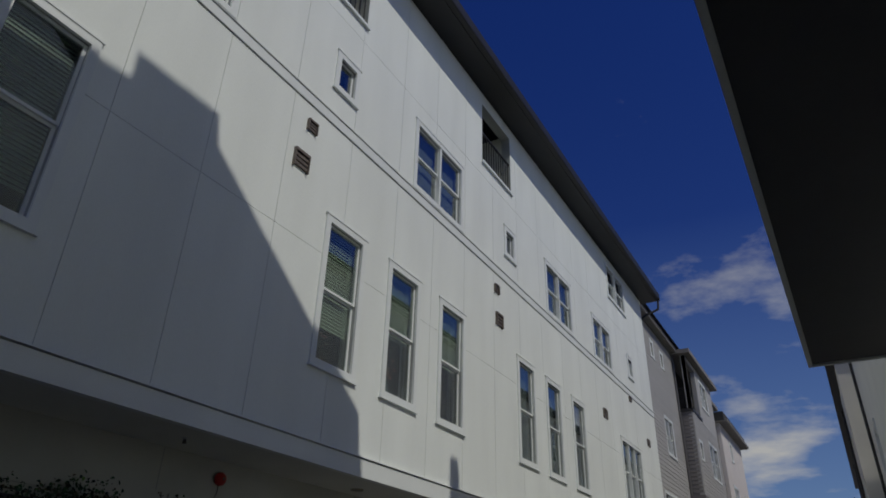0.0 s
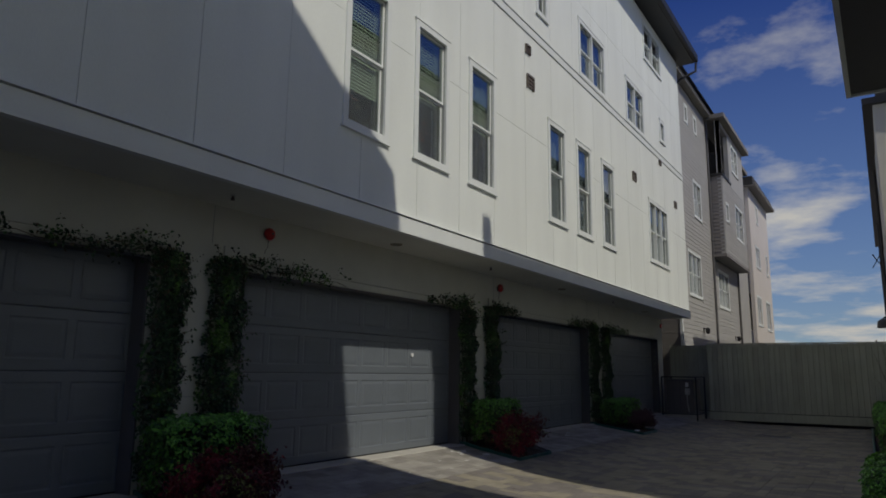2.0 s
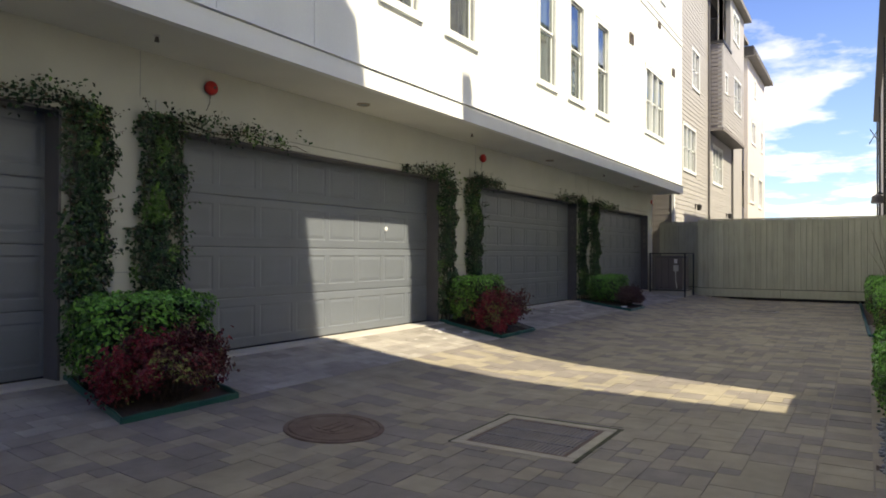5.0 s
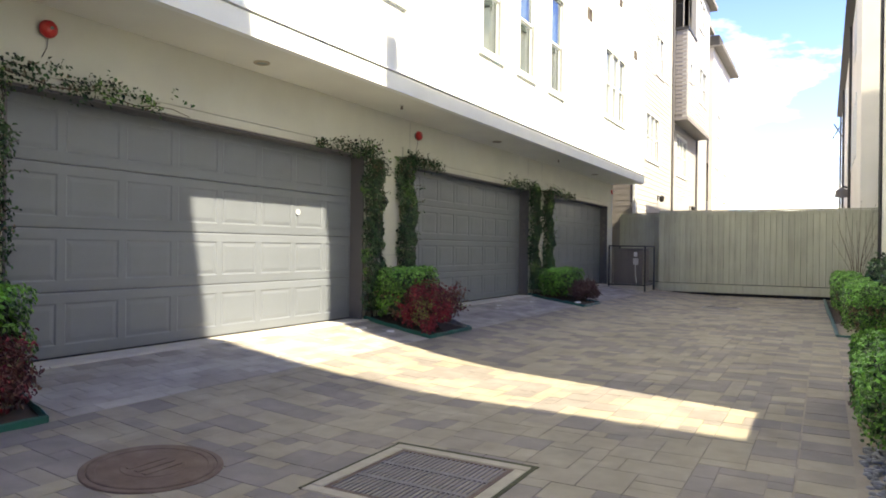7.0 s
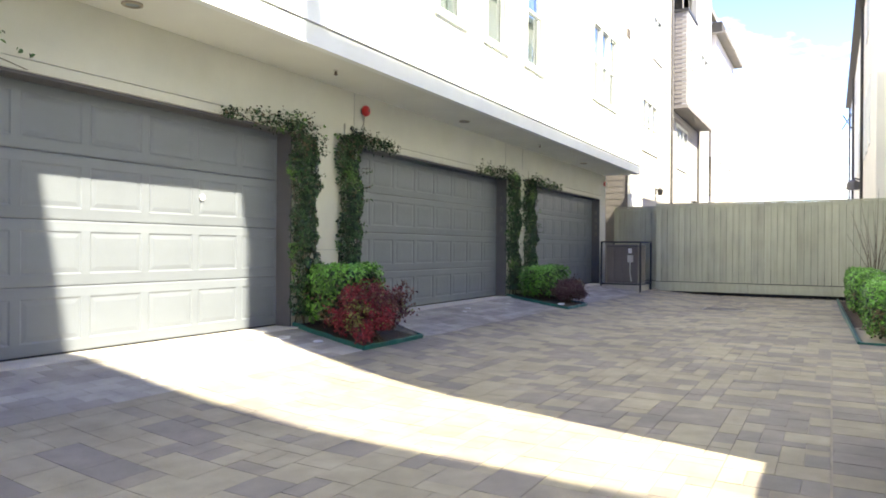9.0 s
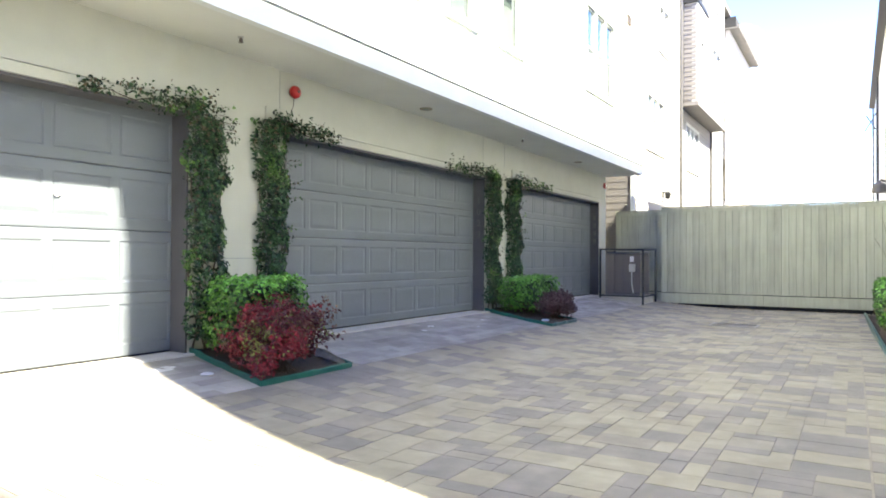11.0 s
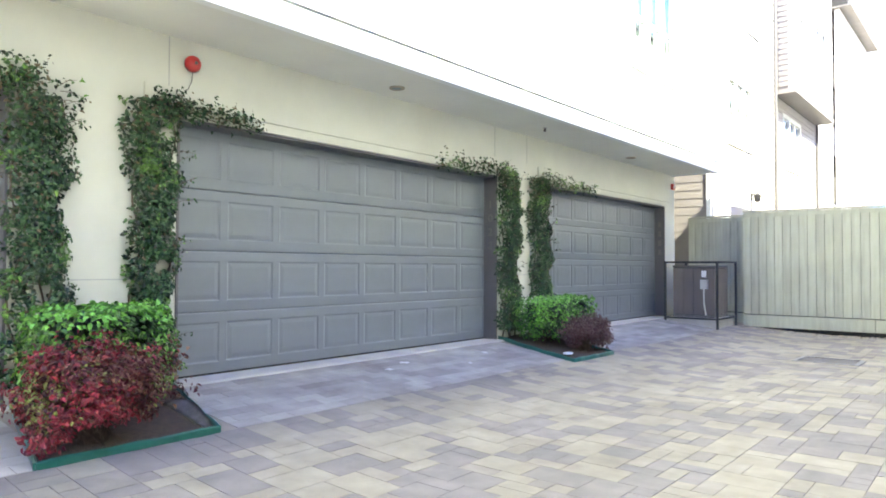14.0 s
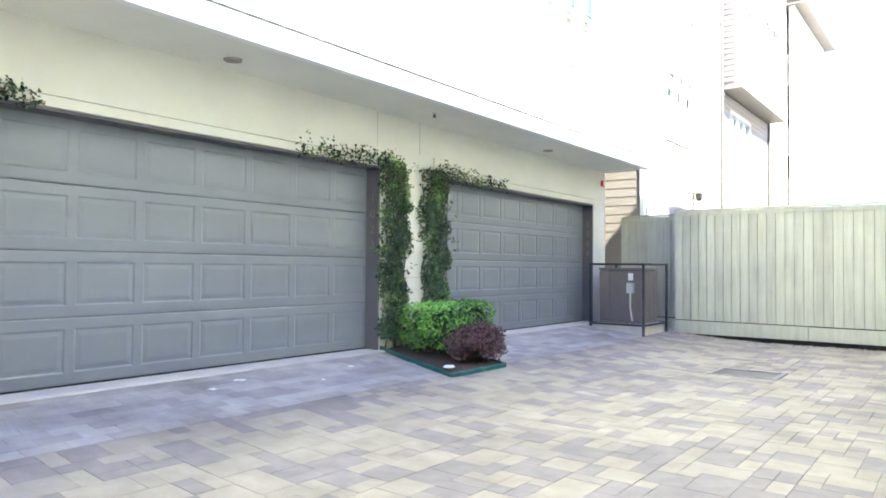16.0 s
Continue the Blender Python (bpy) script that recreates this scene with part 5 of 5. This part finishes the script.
def hedge(x0, x1, y0, y1, z0, z1, n, seed, name, label, mat, size=(0.03, 0.05), group=""):
    """A clipped shrub: leaves crowded towards an uneven boxy surface, with stems below."""
    rs = np.random.RandomState(seed)
    h = thing(name, label, "shrub", group, at=((x0 + x1) / 2, (y0 + y1) / 2, z0))
    for k in range(9):
        a, b = x0 + (x1 - x0) * rs.uniform(0.25, 0.75), y0 + (y1 - y0) * rs.uniform(0.12, 0.88)
        g = ground_z(a, b)
        part("stem", tube(bmesh.new(), [(a, b, g - 0.02), (a + rs.normal(0, 0.05), b + rs.normal(0, 0.05), (g + z1) / 2), (a + rs.normal(0, 0.12), b + rs.normal(0, 0.12), z1 - 0.1)], 0.012, 5, 0.4), M_TWIG, h)
    c = np.array([(x0 + x1) / 2, (y0 + y1) / 2, (z0 + z1) / 2])
    half = np.array([x1 - x0, y1 - y0, z1 - z0]) / 2
    d = rs.normal(0, 1, (n, 3))
    d /= np.linalg.norm(d, axis=1)[:, None]
    p6 = (np.abs(d) ** 7).sum(1) ** (-1 / 7)
    s = d * p6[:, None]
    lump = np.array([noise.noise(Vector(q * half * 5.0 + seed)) for q in s])
    r = (1 - 0.55 * rs.rand(n) ** 2.2) * (1 + 0.10 * lump + 0.04 * rs.rand(n))
    P = c + s * half * r[:, None]
    keep = P[:, 2] > z0 + 0.10 * rs.rand(n) - 0.02
    P, dd, r = P[keep], (s + np.array([0, 0, 0.35]))[keep], r[keep]
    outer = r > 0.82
    sz = rs.uniform(*size, len(P))
    clump = np.array([noise.noise(Vector(q * 4.0 + seed)) for q in P]) + rs.normal(0, 0.12, len(P))
    tip = outer & (clump + 2.2 * (P[:, 2] - (z1 - 0.15)) > 0.12)
    old = outer & ~tip
    # the lower leaves are thinner and darker, with stems and dry leaves showing
    thin = old & (P[:, 2] < z0 + 0.55 * (z1 - z0)) & (clump < -0.08)
    dry = thin & (rs.rand(len(P)) < 0.35)
    old &= ~thin
    leaf_mesh("foliage", mat, P[old], dd[old], sz[old], h, seed)
    leaf_mesh("young_foliage", M_BOXTIP, P[tip], dd[tip], sz[tip] * 1.08, h, seed + 2, "bright green young leaves")
    leaf_mesh("dry_foliage", M_DRY, P[dry], dd[dry], sz[dry], h, seed + 3, "brown dry leaves")
    # leaves deep in the shrub are coloured darker to paint in their shade
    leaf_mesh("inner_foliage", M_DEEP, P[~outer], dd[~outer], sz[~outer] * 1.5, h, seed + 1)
    return h


G_H, G_R = "clipped shrubs in the beds", "burgundy shrubs in the beds"
hedge(-6.20, -5.60, 4.90, 6.15, 0.44, 1.18, 6600, 31, "clipped_shrub", "bright green clipped boxwood shrub in a bed", M_BOX, (0.034, 0.06), group=G_H)
hedge(-6.20, -5.58, 11.50, 12.50, 0.44, 1.18, 6000, 32, "clipped_shrub", "bright green clipped boxwood shrub in a bed", M_BOX, (0.034, 0.06), group=G_H)
hedge(-6.22, -5.50, 18.25, 19.70, 0.42, 1.03, 6000, 33, "clipped_shrub", "bright green clipped boxwood shrub in a bed", M_BOX, (0.034, 0.06), group=G_H)


def mound(cx, cy, cz, rx, ry, rz, n, seed, name, label, mat, group, size=(0.028, 0.05), boxy=0.0):
    """A loose rounded shrub of twigs and small leaves with an uneven outline."""
    rs = np.random.RandomState(seed)
    h = thing(name, label, "shrub", group, at=(cx, cy, ground_z(cx, cy)))
    bm = bmesh.new()
    tips = []
    for k in range(34):
        a, e = rs.uniform(0, math.tau), rs.uniform(0.05, 1.45)
        q = np.array([cx + rx * math.cos(a) * math.cos(e), cy + ry * math.sin(a) * math.cos(e), cz + rz * (math.sin(e) * 1.05 - 0.1)])
        q = np.array([cx, cy, cz]) + (q - [cx, cy, cz]) * rs.uniform(0.75, 1.12)
        base = (cx + rs.normal(0, 0.05), cy + rs.normal(0, 0.08), ground_z(cx, cy))
        mid = (np.array(base) + q) / 2 + rs.normal(0, 0.03, 3) + [0, 0, 0.05]
        tube(bm, [base, tuple(mid), tuple(q)], 0.007, 4, 0.4)
        tips.append((np.array(mid), q))
    part("stem", bm, M_TWIG, h)
    P, D = [], []
    lobes = []
    for k in range(20):
        a, e = rs.uniform(0, math.tau), rs.uniform(-0.25, 1.2)
        lobes.append((np.array([math.cos(a) * math.cos(e), math.sin(a) * math.cos(e), math.sin(e) - 0.15]) * rs.uniform(0.5, 0.82), rs.uniform(0.22, 0.42)))
    for k in range(n):
        if rs.rand() < 0.3:
            m_, q = tips[rs.randint(len(tips))]
            p = m_ + (q - m_) * rs.uniform(0.1, 1.15) + rs.normal(0, 0.03, 3)
        else:
            c_, rad = lobes[rs.randint(20)]
            d = rs.normal(0, 1, 3)
            d /= np.linalg.norm(d)
            p = np.array([cx, cy, cz]) + (c_ + d * rad * (1 - 0.5 * rs.rand() ** 2)) * [rx, ry, rz]
        # fill out towards a clipped, boxy outline
        q = (p - [cx, cy, cz]) / [rx, ry, rz]
        q = q * (np.linalg.norm(q) / ((np.abs(q) ** 4).sum() ** 0.25 + 1e-6)) ** boxy
        p = np.array([cx, cy, cz]) + q * [rx, ry, rz]
        p[2] = max(p[2], ground_z(p[0], p[1]) + 0.05)
        P.append(p)
        D.append((p - [cx, cy, cz - 0.2]) / np.linalg.norm(p - [cx, cy, cz - 0.2]))
    P, D, size_ = np.array(P), np.array(D), rs.uniform(*size, n)
    if mat is M_RED:
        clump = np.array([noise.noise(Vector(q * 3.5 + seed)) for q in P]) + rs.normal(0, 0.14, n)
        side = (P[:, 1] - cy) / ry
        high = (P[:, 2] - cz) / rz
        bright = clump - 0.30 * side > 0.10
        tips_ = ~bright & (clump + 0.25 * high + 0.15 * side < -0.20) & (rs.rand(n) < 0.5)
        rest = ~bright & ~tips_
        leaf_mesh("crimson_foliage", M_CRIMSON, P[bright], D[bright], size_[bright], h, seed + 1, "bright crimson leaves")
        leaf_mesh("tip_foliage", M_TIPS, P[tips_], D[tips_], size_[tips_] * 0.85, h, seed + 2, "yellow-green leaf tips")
        P, D, size_ = P[rest], D[rest], size_[rest]
    leaf_mesh("foliage", mat, P, D, size_, h, seed)
    return h


mound(-5.30, 5.34, 0.56, 0.40, 0.62, 0.39, 9000, 41, "burgundy_shrub", "loose dark burgundy-leaved shrub at the bed's edge", M_RED, G_R, (0.024, 0.05), 0.6)
mound(-5.33, 11.72, 0.58, 0.38, 0.52, 0.40, 9000, 42, "burgundy_shrub", "loose dark burgundy-leaved shrub with olive new leaves", M_RED, G_R, (0.024, 0.05), 0.9)
mound(-5.25, 18.75, 0.50, 0.34, 0.62, 0.32, 5000, 43, "burgundy_shrub", "low dusky plum-leaved shrub at the bed's edge", M_RED2, G_R)

# planting strip along the other houses
def strip_slant(y):
    return -0.2 * max(0.0, (y - 16.0) / 9.5)


for ya, yb in ((6.9, 11.0), (16.0, 25.6)):
    bm = bmesh.new()
    n1 = 24
    prev = None
    for i in range(n1 + 1):
        y = ya + (yb - ya) * i / n1
        ring = [bm.verts.new((x, y, 0.105 + 0.03 * noise.noise((x * 4, y * 4, 2)))) for x in (-0.07 + strip_slant(y), 0.3, 0.7, 1.08)]
        if prev:
            for k in range(3):
                bm.faces.new((prev[k], prev[k + 1], ring[k + 1], ring[k]))
        prev = ring
    tagged(mesh_ob("planting_strip", bm, M_SOIL, smooth=True), "dark mulch strip along the house wall", "soil", kind="structure")
kb = boxes([(-0.10, -0.05, 16.0, 25.55, 0.0, 0.155), (-0.05, 1.0, 16.0, 16.04, 0.0, 0.15)], 0.008)
for v in kb.verts:
    v.co.x += strip_slant(v.co.y)
tagged(mesh_ob("strip_edging", kb, M_EDGING), "low green plastic edging along the planting strip", "edging", kind="structure")
G_S = "hedges along the planting strip"
hedge(-0.04, 0.62, 8.3, 10.8, 0.20, 0.80, 15000, 51, "boxwood_hedge", "bright green clipped boxwood hedge along the paving", M_BOX, (0.028, 0.05), group=G_S)
hedge(0.03, 0.62, 16.1, 20.1, 0.18, 1.0, 11000, 52, "boxwood_hedge", "long green clipped boxwood hedge along the paving", M_BOX, (0.035, 0.06), G_S)
hedge(-0.12, 0.50, 20.2, 24.8, 0.18, 1.0, 9000, 53, "boxwood_hedge", "long green clipped boxwood hedge along the paving", M_BOX, (0.04, 0.065), G_S)
mound(0.74, 17.7, 0.75, 0.34, 1.3, 0.58, 3000, 54, "broadleaf_shrub", "dark glossy broad-leaved shrub beside the wall", M_LEAF, "broad-leaved shrubs", (0.06, 0.11))
mound(0.78, 20.0, 0.85, 0.28, 2.6, 0.55, 4200, 55, "broadleaf_shrub", "dark glossy broad-leaved shrub beside the wall", M_LEAF, "broad-leaved shrubs", (0.06, 0.11))
tw = thing("bare_sapling", "thin bare upright sapling stems by the fence", "sapling", at=(0.5, 24.0, 0.1))
bm = bmesh.new()
rs = np.random.RandomState(5)
for k in range(16):
    a, e = rs.uniform(-0.5, 0.5), rs.uniform(1.6, 2.9)
    tube(bm, [(0.45, 23.8, 0.1), (0.45 + a * 0.3, 23.8 + rs.normal(0, 0.1), e * 0.55), (0.45 + a + rs.normal(0, 0.1), 23.8 + rs.normal(0, 0.25), e)], 0.009, 5, 0.3)
part("stem", bm, M_TWIG, tw)

# pebbles
rs = np.random.RandomState(8)
V, F = [], []
for k in range(900):
    x, y = rs.uniform(-0.03, 1.0), rs.uniform(6.95, 8.75)
    z = 0.115 + 0.018 * rs.rand()
    a, b, c = rs.uniform(0.018, 0.042), rs.uniform(0.016, 0.03), rs.uniform(0.01, 0.018)
    th = rs.uniform(0, 3.14)
    base = len(V)
    for lv, (rr, hh) in enumerate(((0.75, -0.6), (1.0, 0.0), (0.7, 0.75))):
        for s in range(7):
            u = s * math.tau / 7
            px, py = a * rr * math.cos(u), b * rr * math.sin(u)
            V.append((x + px * math.cos(th) - py * math.sin(th), y + px * math.sin(th) + py * math.cos(th), z + c * hh))
    for lv in range(2):
        for s in range(7):
            F.append((base + lv * 7 + s, base + lv * 7 + (s + 1) % 7, base + lv * 7 + 7 + (s + 1) % 7, base + lv * 7 + 7 + s))
    F.append(tuple(base + 14 + s for s in range(7)))
me = bpy.data.meshes.new("pebbles")
me.from_pydata(V, [], F)
me.materials.append(M_PEBBLE)
me.shade_smooth()
tagged(new("pebbles", me), "smooth blue-grey river pebbles beside the paving", "pebbles", kind="stuff")

# leaf litter and gravel along the fence
rs = np.random.RandomState(18)
V, F = [], []
for k in range(700):
    x, y = rs.uniform(-6.2, -0.1), 25.62 - 0.5 * rs.rand() ** 2
    z, s, th = ground_z(x, y) + 0.004, rs.uniform(0.008, 0.028), rs.uniform(0, 6.3)
    b0 = len(V)
    for q in range(5):
        u = q * math.tau / 5 + th
        V.append((x + s * math.cos(u) * 1.2, y + s * math.sin(u), z))
    V.append((x, y, z + s * 0.6))
    F += [(b0 + q, b0 + (q + 1) % 5, b0 + 5) for q in range(5)]
me = bpy.data.meshes.new("litter")
me.from_pydata(V, [], F)
me.materials.append(material("litter", (0.28, 0.24, 0.18), 0.9, vary=0.2, scale=12, bump=0, island=0.5))
tagged(new("leaf_litter", me), "scattered gravel and dry leaf litter along the fence", "litter", kind="stuff")

# ---- pavers ----
U = 0.138
OBST = [GRATE, GRATE2] + [(min(p[0] for p in q), max(p[0] for p in q) - 0.0, (q[0][1] + q[1][1]) / 2, (q[2][1] + q[3][1]) / 2) for q in BEDS]


def ashlar(x0, x1, y0, y1, seed):
    """Random ashlar of five paver sizes on a module, as rectangles."""
    rnd = random.Random(seed)
    nx_, ny_ = int((x1 - x0) / U), int((y1 - y0) / U)
    ux, uy = (x1 - x0) / nx_, (y1 - y0) / ny_
    used = [[False] * ny_ for _ in range(nx_)]
    out = []
    for j in range(ny_):
        for i in range(nx_):
            if used[i][j]:
                continue
            opts = [(2, 2)] * 5 + [(2, 1)] * 4 + [(1, 2)] * 3 + [(1, 1)] * 2 + [(3, 2)] * 3 + [(2, 3)]
            rnd.shuffle(opts)
            for w, h in opts + [(1, 1)]:
                if i + w <= nx_ and j + h <= ny_ and not any(used[a][b] for a in range(i, i + w) for b in range(j, j + h)):
                    break
            for a in range(i, i + w):
                for b in range(j, j + h):
                    used[a][b] = True
            out.append((x0 + i * ux, x0 + (i + w) * ux, y0 + j * uy, y0 + (j + h) * uy))
    return out


def clipped(r):
    for o in OBST:
        ox, oy = min(r[1], o[1]) - max(r[0], o[0]), min(r[3], o[3]) - max(r[2], o[2])
        if ox > 0 and oy > 0:
            if ox / (r[1] - r[0]) < oy / (r[3] - r[2]):
                r = (r[0], o[0], *r[2:]) if r[0] < o[0] else (o[1], r[1], *r[2:])
            else:
                r = (*r[:2], r[2], o[2]) if r[2] < o[2] else (*r[:2], o[3], r[3])
            if r[1] - r[0] < 0.03 or r[3] - r[2] < 0.03:
                return None
    return r


CUBE_F = [(4, 5, 6, 7), (0, 1, 5, 4), (1, 2, 6, 5), (2, 3, 7, 6), (3, 0, 4, 7)]


def paver_verts(r, zf, lift):
    x0, x1, y0, y1 = r
    g, c = 0.0007, 0.0019
    lo = [(x0 + g, y0 + g), (x1 - g, y0 + g), (x1 - g, y1 - g), (x0 + g, y1 - g)]
    hi = [(x0 + g + c, y0 + g + c), (x1 - g - c, y0 + g + c), (x1 - g - c, y1 - g - c), (x0 + g + c, y1 - g - c)]
    return [(x, y, zf(x, y) - 0.016) for x, y in lo] + [(x, y, zf(x, y) + lift) for x, y in hi]


rnd = random.Random(77)
field = ashlar(-5.05, -0.415, PY0, PY1 - 0.05, 21) + ashlar(-0.08, 1.35, PY0, 6.88, 22) + ashlar(-0.08, 1.04, 11.02, 15.98, 24)
field += [(-0.405, -0.085, y, y + 0.245) for y in np.arange(PY0, PY1 - 0.3, 0.25)]
apron = []
for k in range(8):
    xa = WX + 0.14 + (WX * -1 - 5.06 - 0.14) * k / 8
    xb = WX + 0.14 + (WX * -1 - 5.06 - 0.14) * (k + 1) / 8
    apron += [(xa, xb, float(y), min(float(y) + 0.3, PY1 - 0.05)) for y in np.arange(PY0 + 0.15 * (k % 2), PY1 - 0.1, 0.3)]
bands = {"near": [], "field": [], "apron": []}
for nm, rects in (("field", field), ("apron", apron)):
    for r in rects:
        r = clipped(tuple(float(v) for v in r))
        if r:
            near_it = nm == "field" and -3.15 < r[0] and r[1] < -0.9 and 8.2 < r[2] < 13.2
            bands["near" if near_it else nm].append(r)
bands["field"] += bands["near"][300:]
for nm, mat in (("field", M_PAVER_S), ("apron", M_APRON)):
    V, F = [], []
    for r in bands[nm]:
        b = len(V)
        V += paver_verts(r, ground_z, rnd.uniform(-0.0012, 0.0012))
        F += [tuple(b + i for i in f) for f in CUBE_F]
    me = bpy.data.meshes.new("paver_field")
    me.from_pydata(V, [], F)
    me.materials.append(mat)
    ob = new("paver_field", me)
    ob.parent = road
    tagged(ob, "tan and grey concrete pavers" if nm == "field" else "dusty grey pavers sloping up to the garages", kind="stuff")
shapes = {}
for r in bands["near"][:300]:
    w, h = round(r[1] - r[0], 3), round(r[3] - r[2], 3)
    if (w, h) not in shapes:
        me = bpy.data.meshes.new("paver")
        me.from_pydata(paver_verts((-w / 2, w / 2, -h / 2, h / 2), lambda x, y: 0.0, 0.0), [], CUBE_F)
        me.materials.append(M_PAVER)
        shapes[(w, h)] = me
    ob = new("paver", shapes[(w, h)])
    cx, cy = (r[0] + r[1]) / 2, (r[2] + r[3]) / 2
    ob.location = (cx, cy, ground_z(cx, cy) + rnd.uniform(-0.0012, 0.0012))
    ob.parent = road
